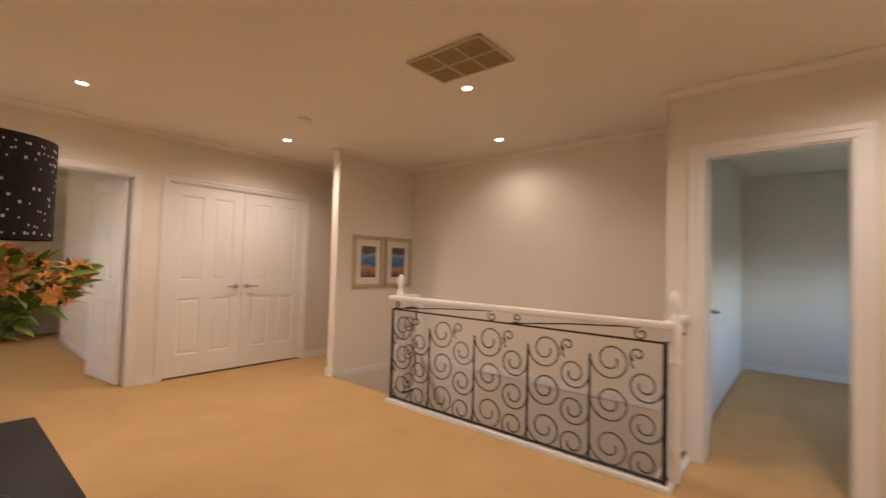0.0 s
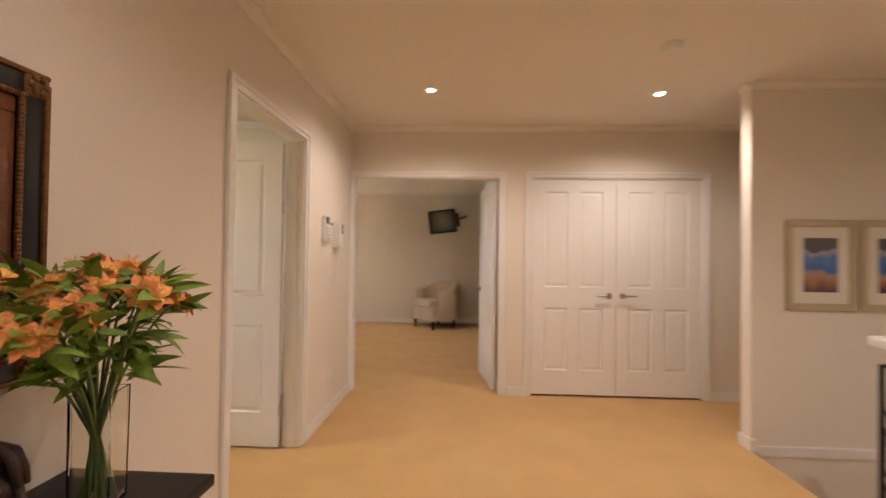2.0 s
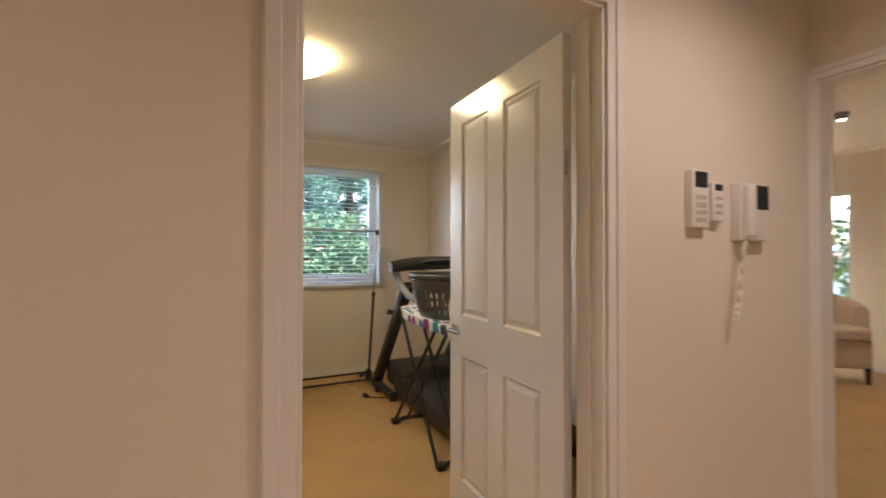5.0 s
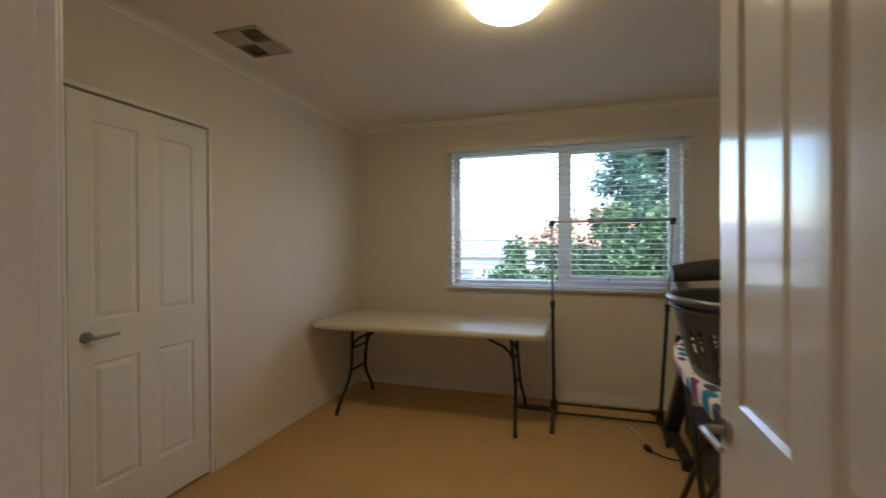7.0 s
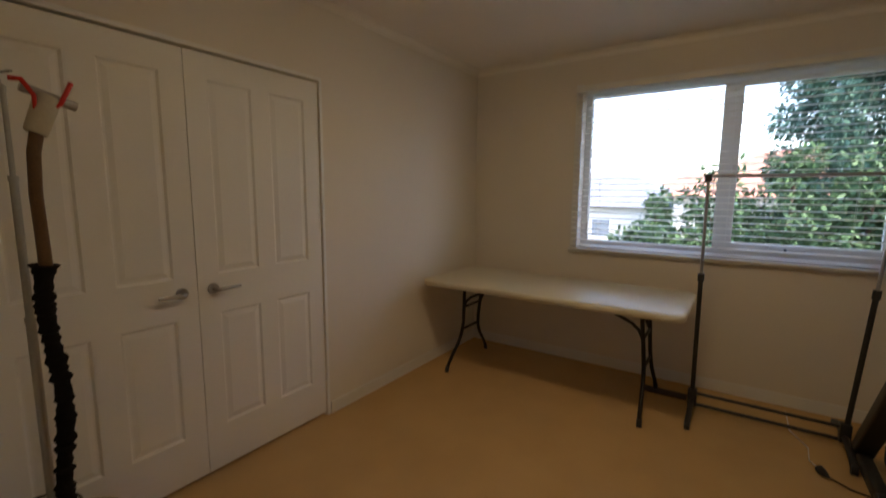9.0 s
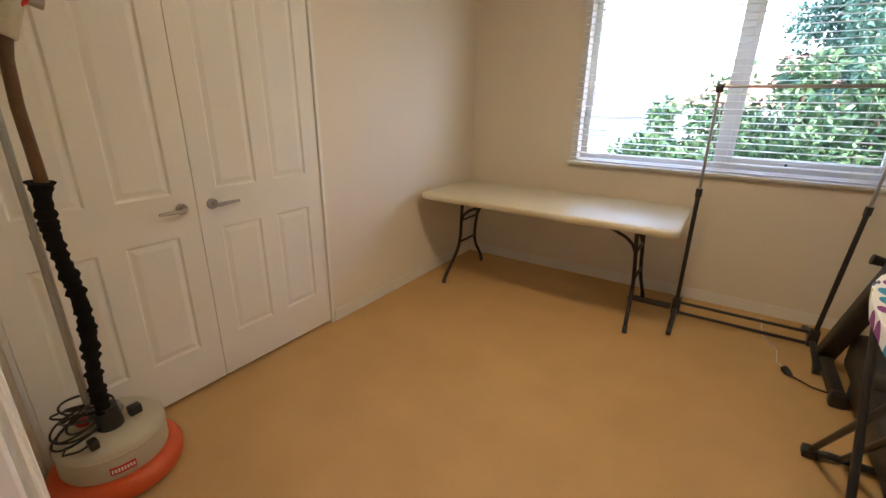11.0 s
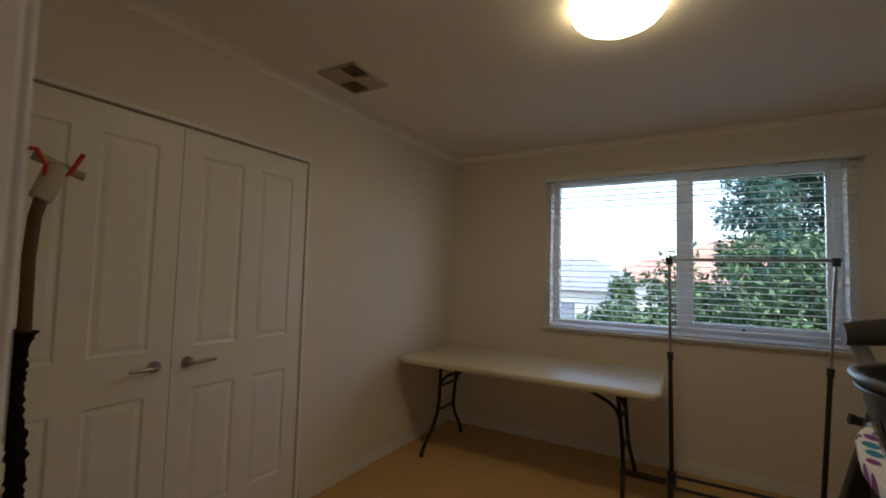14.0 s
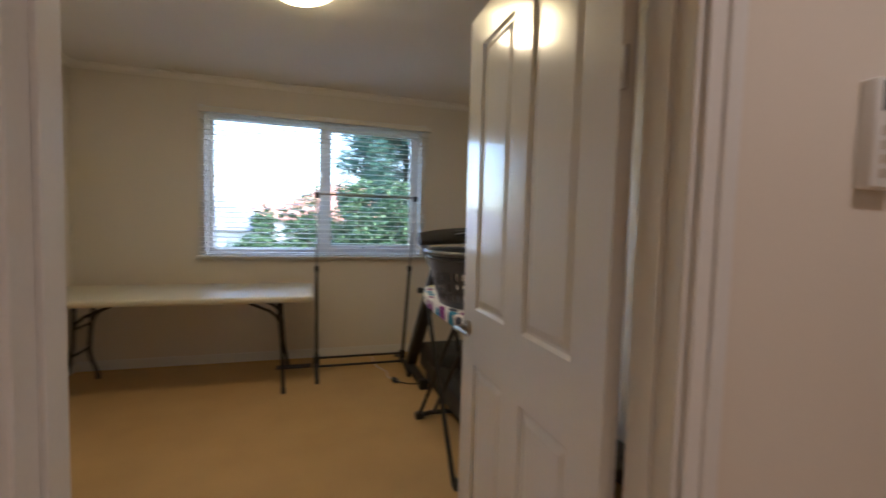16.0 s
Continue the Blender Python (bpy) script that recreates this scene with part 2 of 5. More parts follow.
# bedroom beyond the wide doorway, with a full-height window, and the far bedroom
struct("wall_bedroom_north", [(-1.42, 2.4, 9.86, 9.96, 0, CEIL), (-3.0, -2.9, 9.86, 9.96, 0, CEIL), (-2.9, -1.42, 9.86, 9.96, 2.06, CEIL), (-2.9, -1.42, 9.86, 9.96, 0, 0.12)], M_WALL, "off-white painted bedroom wall with tall window", "wall")
struct("wall_bedroom_west", [(-3.1, -3.0, 5.59, 9.96, 0, CEIL)], M_WALL, "off-white painted bedroom wall", "wall")
struct("wall_bedroom_east", [(1.44, 1.54, BY + 0.12, 8.95, 0, CEIL), (1.54, 2.4, 8.85, 8.95, 0, CEIL), (2.4, 2.5, 8.85, 9.96, 0, CEIL)], M_WALL, "off-white painted bedroom wall with a recess", "wall")
struct("wall_far_bedroom", [(7.15, 7.25, -1.5, 1.22, 0, CEIL)], M_WALL, "pale painted far bedroom wall", "wall")


# ---- trim, doors ----
def skirting(name, p0, p1, nx, ny):
    """A baseboard along the wall line p0-p1, standing off it along (nx, ny)."""
    bm = B()
    x0, x1 = sorted((p0[0], p1[0]))
    y0, y1 = sorted((p0[1], p1[1]))
    x0, x1 = (min(x0, x0 + nx * 0.014), max(x1, x1 + nx * 0.014))
    y0, y1 = (min(y0, y0 + ny * 0.014), max(y1, y1 + ny * 0.014))
    box(bm, x0, x1, y0, y1, 0.0, 0.085)
    top = [e for e in bm.edges if all(v.co.z > 0.08 for v in e.verts)]
    bmesh.ops.bevel(bm, geom=top, offset=0.006, segments=2, affect="EDGES")
    return tagged(part(name, bm, M_TRIM), "white gloss painted baseboard", "baseboard", kind="structure")


for a, b, nx, ny in (((0, -1.5), (0, D0 - 0.07), 1, 0), ((0, D1 + 0.07), (0, BY - 0.02), 1, 0),
                     ((1.51, BY), (LX0 - 0.045, BY), 0, -1), ((LX1 + 0.045, BY), (7.3, BY), 0, -1),
                     ((RX, -1.5), (RX, R0 - 0.12), -1, 0), ((7.15, -1.4), (7.15, 1.2), -1, 0),
                     ((WX, CY), (CLX0 - 0.03, CY), 0, 1), ((CLX1 + 0.03, CY), (-WT, CY), 0, 1), ((WX, CY + 0.02), (WX, SN), 1, 0), ((WX + 0.02, SN), (-WT, SN), 0, -1),
                     ((-1.42, 9.86), (2.38, 9.86), 0, -1), ((1.44, BY + 0.14), (1.44, 8.94), -1, 0), ((-WT, CY + 0.02), (-WT, D0 - 0.07), -1, 0), ((-WT, D1 + 0.07), (-WT, SN - 0.02), -1, 0)):
    skirting("baseboard", a, b, nx, ny)
bm = B()
box(bm, 3.052, 3.066, 4.548, 4.684, 0, 0.085, 0.003)
box(bm, 3.066, 3.10, 4.548, 4.562, 0, 0.085, 0.003)
tagged(part("baseboard", bm, M_TRIM), "white baseboard wrapping the wall end", "baseboard", kind="structure")
for i, b in enumerate(((HALL_E - 0.016, HALL_E, 1.33, 4.545, 0.055, 0.125), (3.10, HALL_E, 4.546, 4.562, -0.03, 0.04))):
    bm = B()
    box(bm, *b, 0.004)
    tagged(part("trim", bm, M_TRIM), "painted string moulding along the stairwell wall", "trim", kind="structure")


def cornice(p0, p1, nx, ny, d=0.05):
    """A small plaster cove along the wall line p0-p1, curving out to the ceiling along (nx, ny)."""
    bm = B()
    prof = [(0, 0), (0, -d), (0.006, -d), (0.006, -d + 0.006)]
    prof += [(d - (d - 0.006) * math.cos(radians(a)), -d + 0.006 + (d - 0.012) * math.sin(radians(a))) for a in (15, 30, 45, 60, 75, 90)]
    prof += [(d, -0.006), (d, 0)]
    a, b = [[bm.verts.new((p[0] + nx * u, p[1] + ny * u, CEIL + w - 0.0005)) for u, w in prof] for p in (p0, p1)]
    n = len(prof)
    for k in range(n):
        bm.faces.new((a[k], a[(k + 1) % n], b[(k + 1) % n], b[k]))
    bm.faces.new(a[::-1])
    bm.faces.new(b)
    return tagged(part("trim", bm, M_CEIL, None, "", 30), "painted plaster cove cornice under the ceiling", "cornice", kind="structure")


for p0, p1, nx, ny in (((0, -1.5), (0, BY), 1, 0), ((0, BY), (7.4, BY), 0, -1), ((3.066, 4.562), (HALL_E, 4.562), 0, -1), ((HALL_E, 1.33), (HALL_E, 4.562), -1, 0), ((RX, 1.33), (HALL_E, 1.33), 0, 1), ((RX, -1.5), (RX, 1.33), -1, 0), ((3.066, 4.562), (3.066, 4.67), -1, 0), ((0, -1.5), (RX, -1.5), 0, 1),
                       ((WX, CY), (-WT, CY), 0, 1), ((WX, CY), (WX, SN), 1, 0), ((WX, SN), (-WT, SN), 0, -1), ((-WT, CY), (-WT, SN), -1, 0), ((-3.0, 9.86), (2.4, 9.86), 0, -1), ((1.44, BY + 0.12), (1.44, 8.95), -1, 0)):
    cornice(p0, p1, nx, ny)


def door_frame(name, axis, a0, a1, near, far, head, w=0.066, label="white painted door lining with moulded architrave", sides=(1, 1), stop=None):
    """Lining and architraves round an opening a0..a1 on the given axis, through a wall from near to far."""
    root = thing(name, label, "door frame", kind="structure")

    def bar(nm, u0, u1, v0, v1, z0, z1, bev=0.004):
        bm = B()
        if axis == "y":
            box(bm, min(v0, v1), max(v0, v1), u0, u1, z0, z1, bev)
        else:
            box(bm, u0, u1, min(v0, v1), max(v0, v1), z0, z1, bev)
        part(nm, bm, M_TRIM, root)

    d = 1 if far > near else -1
    bar("jamb", a0 - 0.001, a0 + 0.018, near, far, 0, head)
    bar("jamb", a1 - 0.018, a1 + 0.001, near, far, 0, head)
    bar("head", a0, a1, near, far, head - 0.018, head + 0.001)
    if stop is not None:
        bar("stop", a0 + 0.018, a0 + 0.026, stop, stop + d * 0.045, 0, head - 0.018, 0.002)
        bar("stop", a1 - 0.026, a1 - 0.018, stop, stop + d * 0.045, 0, head - 0.018, 0.002)
    for side, at, o in ((sides[0], near, -d), (sides[1], far, d)):
        if not side:
            continue
        for k, t in ((0, 0.012), (1, 0.019)):
            ww = w if k == 0 else w * 0.45
            off = 0.006 if k == 0 else 0.006 + w * 0.5
            for s0 in (0, 1):
                if s0 == 0:
                    bar("architrave", a0 - off - ww + 0.006, a0 - off + 0.012, at, at + o * t, 0, head + off + ww - 0.012)
                else:
                    bar("architrave", a1 + off - 0.012, a1 + off + ww - 0.006, at, at + o * t, 0, head + off + ww - 0.012)
            bar("architrave", a0 - off - ww + 0.006 + (0.001), a1 + off + ww - 0.006 - 0.001, at, at + o * (t + 0.001), head + off - 0.012, head + off + ww - 0.013)
    return root


def leaf_mesh(w, h, t=0.035, stile=0.118, mid=0.112):
    """A moulded four-panel door leaf, hinge edge at x = 0."""
    pw = (w - 2 * stile - mid) / 2
    xs = [0, stile, stile + pw, stile + pw + mid, w - stile, w]
    zs = [0, 0.225, 0.81, 1.005, h - 0.115, h]
    bm = B()
    pan = []
    for y in (0, t):
        g = [[bm.verts.new((x, y, z)) for x in xs] for z in zs]
        for j in range(5):
            for i in range(5):
                q = (g[j][i], g[j][i + 1], g[j + 1][i + 1], g[j + 1][i])
                f = bm.faces.new(q if y == 0 else q[::-1])
                if i in (1, 3) and j in (1, 3):
                    pan.append(f)
    for x in (0, w):
        bm.faces.new([bm.verts.new(c) for c in ((x, 0, 0), (x, t, 0), (x, t, h), (x, 0, h))])
    for z in (0, h):
        bm.faces.new([bm.verts.new(c) for c in ((0, 0, z), (w, 0, z), (w, t, z), (0, t, z))])
    bm.normal_update()
    r = bmesh.ops.inset_individual(bm, faces=pan, thickness=0.013, depth=-0.009)
    bmesh.ops.inset_individual(bm, faces=pan, thickness=0.010, depth=0.0)
    bmesh.ops.inset_individual(bm, faces=pan, thickness=0.030, depth=0.006)
    return bm


def lever(parent, x, y, z, side, out):
    """A lever handle on a leaf: rose and bent lever. side: +-1 way the lever points along x; out: +-1 way it stands off along y."""
    h = B()
    cyl(h, (x, y, z), (x, y + out * 0.010, z), 0.027, 0.025, 24)
    ob = part("handle", h, M_CHROME, parent, "satin nickel lever handle", 40)
    l = B()
    tube(l, [(x, y + out * 0.008, z), (x, y + out * 0.04, z), (x + side * 0.012, y + out * 0.052, z), (x + side * 0.05, y + out * 0.052, z + 0.003), (x + side * 0.115, y + out * 0.046, z + 0.002)], [0.010, 0.010, 0.010, 0.009, 0.007], 10)
    part("lever", l, M_CHROME, ob, "", 40)


def door(name, w, h, m, label, lever_dirs, handle_x=None, paint=M_DOOR):
    root = thing(name, label, "door", m, kind="structure")
    part("leaf", leaf_mesh(w, h), paint, root)
    hx = w - 0.06 if handle_x is None else handle_x
    for out in lever_dirs:
        lever(root, hx, 0.0 if out < 0 else 0.035, 0.93, -1, out)
    return root


door_frame("door_frame_study", "y", D0, D1, 0.0, -WT, DH, stop=-0.045)
dr = door("door_1", 0.828, 2.035, pose(-0.135, 4.370, 0.012, 0, 0, 179.4), "white four-panel study door standing wide open", (-1, 1), None, M_GLOSSDOOR)
for z in (0.25, 1.60):
    bm = B()
    cyl(bm, (-0.005, 0.030, z - 0.04), (-0.005, 0.030, z + 0.04), 0.006, None, 10)
    part("hinge", bm, M_CHROME, dr, "", 40)

door_frame("door_frame_bedroom", "x", 0.012, 1.437, BY, BY + 0.12, 2.06, w=0.055, sides=(1, 1))
door("door_2", 0.70, 2.03, pose(1.405, BY + 0.115, 0.012, 0, 0, 98), "white bedroom door folded back against the wall", (1, -1))

door_frame("door_frame_linen", "x", LX0, LX1, BY, BY + 0.12, 2.062, w=0.055, sides=(1, 0))
lw = (LX1 - LX0) / 2 - 0.022
door("door_3", lw, 2.021, pose(LX0 + 0.0195, BY + 0.012, 0.02), "closed white four-panel linen cupboard door", (-1,))
d4 = thing("door_4", "closed white four-panel linen cupboard door", "door", pose(LX1 - 0.0195 - lw, BY + 0.012, 0.02), kind="structure")
part("leaf", leaf_mesh(lw, 2.021), M_DOOR, d4)
lever(d4, 0.06, 0, 0.93, 1, -1)

# study closet: two leaves, opening to the room
cw = (CLX1 - CLX0) / 2 - 0.004
for nm, x0, hx, sd in (("door_5", CLX1 - 0.002, cw - 0.07, -1), ("door_6", CLX0 + 0.002 + cw, 0.07, 1)):
    d = thing(nm, "closed white four-panel closet door", "door", pose(x0, CY - 0.004, 0.02, 0, 0, 180), kind="structure")
    part("leaf", leaf_mesh(cw, 2.037, stile=0.1, mid=0.1), M_DOOR, d)
    lever(d, hx, 0, 0.935, sd, -1)
bm = B()
box(bm, CLX0 - 0.022, CLX0 - 0.001, CY, CY + 0.010, 0, 2.066, 0.003)
box(bm, CLX1 + 0.001, CLX1 + 0.022, CY, CY + 0.010, 0, 2.066, 0.003)
box(bm, CLX0 - 0.022, CLX1 + 0.022, CY, CY + 0.009, 2.067, 2.088, 0.003)
tagged(part("trim", bm, M_TRIM), "narrow white bead round the closet", "trim", kind="structure")

door_frame("door_frame_far_bedroom", "y", R0, R1, RX, RX + 0.11, 2.06, w=0.085)
door("door_7", 0.72, 2.03, pose(RX + 0.118, R1 - 0.026, 0.012, 0, 0, 6.8), "white door of the far bedroom standing open", (-1,))


# ---- lamps ----
M_BULB = glow("downlight_bulb", (1.0, 0.86, 0.62), 2.5)
LAMP = (1.0, 0.79, 0.655)
for x, y, share in DOWNLIGHTS:
    t = thing("downlight", "small round recessed halogen downlight, lit", "ceiling light", pose(x, y, CEIL), "hall downlights")
    bm = B()
    lathe(bm, [(0.030, -0.001), (0.047, -0.001), (0.047, -0.004), (0.033, -0.006), (0.030, -0.001)], 24)
    part("trim_ring", bm, M_WHITEPL, t, "", 40)
    bm = B()
    lathe(bm, [(0.030, -0.0045), (0.028, -0.006), (0.001, -0.007)], 24)
    part("bulb", bm, M_BULB, t, "glowing bulb face")
    L = new("downlight_lamp", bpy.data.lights.new("downlight", "SPOT"))
    L.data.energy, L.data.spot_size, L.data.spot_blend, L.data.shadow_soft_size, L.data.color = DOWN_W * share, radians(160), 0.8, 0.035, LAMP
    L.matrix_world = look((x, y, CEIL - 0.03), (x, y, 0))

oy = thing("ceiling_light", "round frosted glass oyster light with metal clips, lit", "ceiling light", pose(-1.82, 3.717, CEIL))
bm = B()
lathe(bm, [(0.15, 0.0), (0.19, -0.012), (0.188, -0.03), (0.165, -0.062), (0.12, -0.088), (0.06, -0.102), (0.002, -0.106)], 40)
part("shade", bm, glow("oyster_glass", (1.0, 0.78, 0.40), 1.5), oy, "glowing frosted glass bowl", 60)
bm = B()
lathe(bm, [(0.10, -0.001), (0.152, -0.001), (0.152, -0.010), (0.10, -0.010)], 32)
part("base_plate", bm, M_WHITEPL, oy)
for a in (20, 140, 260):
    bm = B()
    c, s = math.cos(radians(a)), math.sin(radians(a))
    tube(bm, [(0.195 * c, 0.195 * s, -0.002), (0.199 * c, 0.199 * s, -0.022), (0.178 * c, 0.178 * s, -0.052)], 0.005, 6)
    part("clip", bm, M_CHROME, oy)
L = new("oyster_lamp", bpy.data.lights.new("oyster_lamp", "AREA"))
L.data.energy, L.data.color, L.data.shape, L.data.size = STUDY_W, (1, 0.76, 0.44), "DISK", 0.30
L.matrix_world = look((-1.82, 3.717, CEIL - 0.115), (-1.82, 3.717, 0))


def vent(x0, x1, y0, y1, nx, ny, label, alternate=True, backing=None, slat_mat=None, fr=0.010):
    """A louvred ceiling register in nx by ny fields."""
    t = thing("ceiling_vent", label, "air vent", pose((x0 + x1) / 2, (y0 + y1) / 2, CEIL))
    w, d = x1 - x0, y1 - y0
    bm = B()
    box(bm, -w / 2 + 0.004, w / 2 - 0.004, -d / 2 + 0.004, d / 2 - 0.004, -0.003, -0.001)
    part("backing", bm, backing or M_VENTDARK, t)
    for i in range(nx + 1):
        x = -w / 2 + w * i / nx
        bm = B()
        box(bm, x - fr / 2, x + fr / 2, -d / 2 - fr / 2, d / 2 + fr / 2, -0.016, -0.001, 0.002)
        part("frame_bar", bm, M_VENT, t)
    for j in range(ny + 1):
        y = -d / 2 + d * j / ny
        bm = B()
        box(bm, -w / 2 - fr / 2, w / 2 + fr / 2, y - fr / 2, y + fr / 2, -0.017, -0.0012, 0.002)
        part("frame_bar", bm, M_VENT, t)
    for i in range(nx):
        for j in range(ny):
            cx, cy = -w / 2 + w * (i + 0.5) / nx, -d / 2 + d * (j + 0.5) / ny
            fw, fd = w / nx / 2 - fr / 2, d / ny / 2 - fr / 2
            flip = (i + j) % 2 if alternate else i == 1 and j == 2
            n = 7
            for k in range(n):
                bm = B()
                o = -1 + (2 * k + 1) / n
                r = bmesh.ops.create_cube(bm, size=1)
                tilt = radians(38 if alternate else 30) * (-1 if flip and not alternate else 1)
                if flip:
                    m = Matrix.LocRotScale((cx, cy + o * fd, -0.009), Euler((tilt, 0, 0)), (fw * 2, 0.018, 0.0016))
                else:
                    m = Matrix.LocRotScale((cx + o * fw, cy, -0.009), Euler((0, tilt, 0)), (0.018, fd * 2, 0.0016))
                bmesh.ops.transform(bm, matrix=m, verts=r["verts"])
                part("slat", bm, slat_mat or M_VENT, t)
    return t


M_VENT = mat("cream_vent_plastic", (0.54, 0.46, 0.36), 0.5, var=0.04, bump=0)
# the two dark backing colours stand in for the shade behind the louvres
M_VENTDARK = mat("vent_shade_backing", (0.26, 0.20, 0.13), 0.8, var=0.2, bump=0)
M_VENTSLAT = mat("vent_tan_slat", (0.33, 0.25, 0.12), 0.6, var=0.05, bump=0)
M_VENTBACK = mat("vent_brown_shade_backing", (0.20, 0.14, 0.07), 0.8, var=0.2, bump=0)
vent(2.03, 2.385, 1.945, 2.49, 2, 3, "cream six-field louvred air register in the hall ceiling", False, M_VENTBACK, M_VENTSLAT, 0.016)
vent(-2.00, -1.69, 2.137, 2.397, 2, 2, "cream four-field louvred air register in the study ceiling")
vent(0.28, 0.62, 7.83, 8.15, 2, 2, "cream louvred air register in the bedroom ceiling")
sm = thing("smoke_alarm", "round white plastic smoke alarm on the ceiling", "smoke alarm", pose(2.27, 4.02, CEIL))
bm = B()
lathe(bm, [(0.06, 0), (0.062, -0.018), (0.05, -0.034), (0.02, -0.038), (0.001, -0.038)], 28)
part("housing", bm, M_WHITEPL, sm, "", 40)
bs = thing("ceiling_spotlight", "small lit spotlight on the bedroom ceiling", "ceiling light", pose(-0.84, 8.08, CEIL))
bm = B()
lathe(bm, [(0.05, 0), (0.05, -0.02), (0.034, -0.06), (0.03, -0.06)], 20)
part("housing", bm, M_CHROME, bs, "", 40)
bm = B()
lathe(bm, [(0.028, -0.0605), (0.02, -0.066), (0.001, -0.068)], 16)
part("bulb", bm, M_BULB, bs, "glowing bulb")

# ---- stairwell: balustrade and stairs ----
bal = thing("balustrade", "black wrought-iron scroll balustrade with white timber handrail and newels", "balustrade", pose(0, 0, 0))
RAX, RY0, RY1 = 2.935, 1.195, 3.50


def spiral(y, z, r, turn, start, u=1):
    """Points of a scroll that winds inwards from radius r about (y, z)."""
    pts = []
    n = 26
    for i in range(n + 1):
        f = i / n
        a = radians(start + turn * f)
        rr = r * (1 - 0.72 * f)
        pts.append((y + math.cos(a) * rr * u, z + math.sin(a) * rr))
    return pts


def iron(name, yz, rad=0.0050, plane="y", off=RAX, parent=None):
    bm = B()
    tube(bm, [(off, a, b) if plane == "y" else (a, off, b) for a, b in yz], rad, 6)
    return part(name, bm, M_IRON, parent or bal, "", 50)


def scroll_bay(a0, a1, plane="y", off=RAX, big=True):
    """One bay: three C-scrolls on its a1 upright (left in the hall), three lower ones on its a0 upright, and a small curl."""
    w = a1 - a0
    if big:
        r = w * 0.29
        for k, zc in enumerate((0.70, 0.435, 0.165)):
            iron("scroll", [(a1, zc - 0.15)] + [(a1 - 0.002, zc - 0.06)] + spiral(a1 - r - 0.004, zc, r, -560, 0), plane=plane, off=off)
    r2 = w * 0.24
    for k, zc in enumerate((0.575, 0.335, 0.115)):
        iron("scroll", [(a0, max(0.045, zc - 0.16)), (a0 + 0.002, zc - 0.07)] + [(a0 + r2 + (y - a0 - r2), z) for y, z in spiral(a0 + r2 + 0.004, zc, r2, 560, 180)], plane=plane, off=off)
    rc = w * 0.10
    iron("scroll", spiral(a0 + w * 0.34, 0.755, rc, 420, -60) , 0.005, plane=plane, off=off)
    iron("scroll", [(a0 + w * 0.34 + rc * 0.5, 0.67), (a0 + w * 0.42, 0.69), (a0 + w * 0.34 + rc, 0.75)], 0.005, plane=plane, off=off)


VERT = [1.205, 1.65, 2.10, 2.57, 3.04, 3.495]
for v in VERT:
    iron("upright", [(v, 0.03), (v, 0.85 if v in (VERT[0], VERT[-1]) else 0.72)], 0.0075 if v not in (VERT[0], VERT[-1]) else 0.013)
for a0, a1 in zip(VERT, VERT[1:]):
    scroll_bay(a0, a1)
iron("rail_bar", [(RY0, 0.845), (RY1, 0.845)], 0.0075)
iron("rail_bar", [(RY0, 0.048), (RY1, 0.048)], 0.010)
for ys, ye in ((3.49, 2.41), (2.25, 1.34)):
    iron("tendril", [(ys, 0.848), ((ys + ye) / 2, 0.895), (ye, 0.925)] + spiral(ye, 0.885, 0.042, -450, 90), 0.005)
for yc in (2.2, 3.44):
    iron("tendril", [(yc + 0.05, 0.846), (yc + 0.02, 0.86)] + spiral(yc, 0.893, 0.034, -460, -60), 0.005)
# the two short returns
for yy, xs in ((3.487, (2.94, 3.24)), (1.205, (2.94, 3.49))):
    bm = B()
    tube(bm, [(xs[0], yy, 0.845), (xs[1], yy, 0.845)], 0.0075, 6)
    part("rail_bar", bm, M_IRON, bal)
    bm = B()
    tube(bm, [(xs[0], yy, 0.048), (xs[1], yy, 0.048)], 0.010, 6)
    part("rail_bar", bm, M_IRON, bal)
    if xs[1] < 3.3:
        scroll_bay(xs[0], xs[1], "x", yy)
    for x in xs[1:] if xs[1] < 3.3 else ():
        iron("upright", [(x, 0.03), (x, 0.85)], 0.009, "x", yy)
for nm, b, m_, bev in (("handrail", (2.905, 2.965, 1.165, 3.53, 0.925, 0.972), M_TRIM, 0.012), ("base_rail", (2.895, 2.985, 1.165, 3.525, -0.002, 0.034), M_TRIM, 0.005),
                       ("handrail", (2.965, 3.26, 3.458, 3.518, 0.924, 0.970), M_TRIM, 0.012), ("handrail", (2.965, 3.5, 1.175, 1.235, 0.924, 0.970), M_TRIM, 0.012),
                       ("base_rail", (2.985, 3.5, 1.165, 1.245, -0.003, 0.033), M_TRIM, 0.005), ("base_rail", (2.985, 3.10, 3.45, 3.525, -0.003, 0.033), M_TRIM, 0.005)):
    bm = B()
    box(bm, *b, bev, 3)
    part(nm, bm, m_, bal, "white painted timber rail", 40)


def newel(x, y, z0, top, girth=1.0):
    bm = B()
    h = top - z0
    prof = [(0.042, 0), (0.042, 0.16), (0.046, 0.17), (0.030, 0.20), (0.040, 0.28), (0.044, 0.36), (0.034, 0.46), (0.026, 0.55), (0.034, 0.60), (0.044, 0.62), (0.030, 0.64), (0.034, 0.68), (0.046, 0.74), (0.044, 0.80), (0.030, 0.86), (0.020, 0.875), (0.019, 0.885), (0.034, 0.92), (0.036, 0.95), (0.028, 0.98), (0.010, 1.0)]
    lathe(bm, [(r * girth, f * h) for r, f in prof], 20, (x, y, z0))
    part("newel", bm, M_TRIM, bal, "turned white newel post", 50)


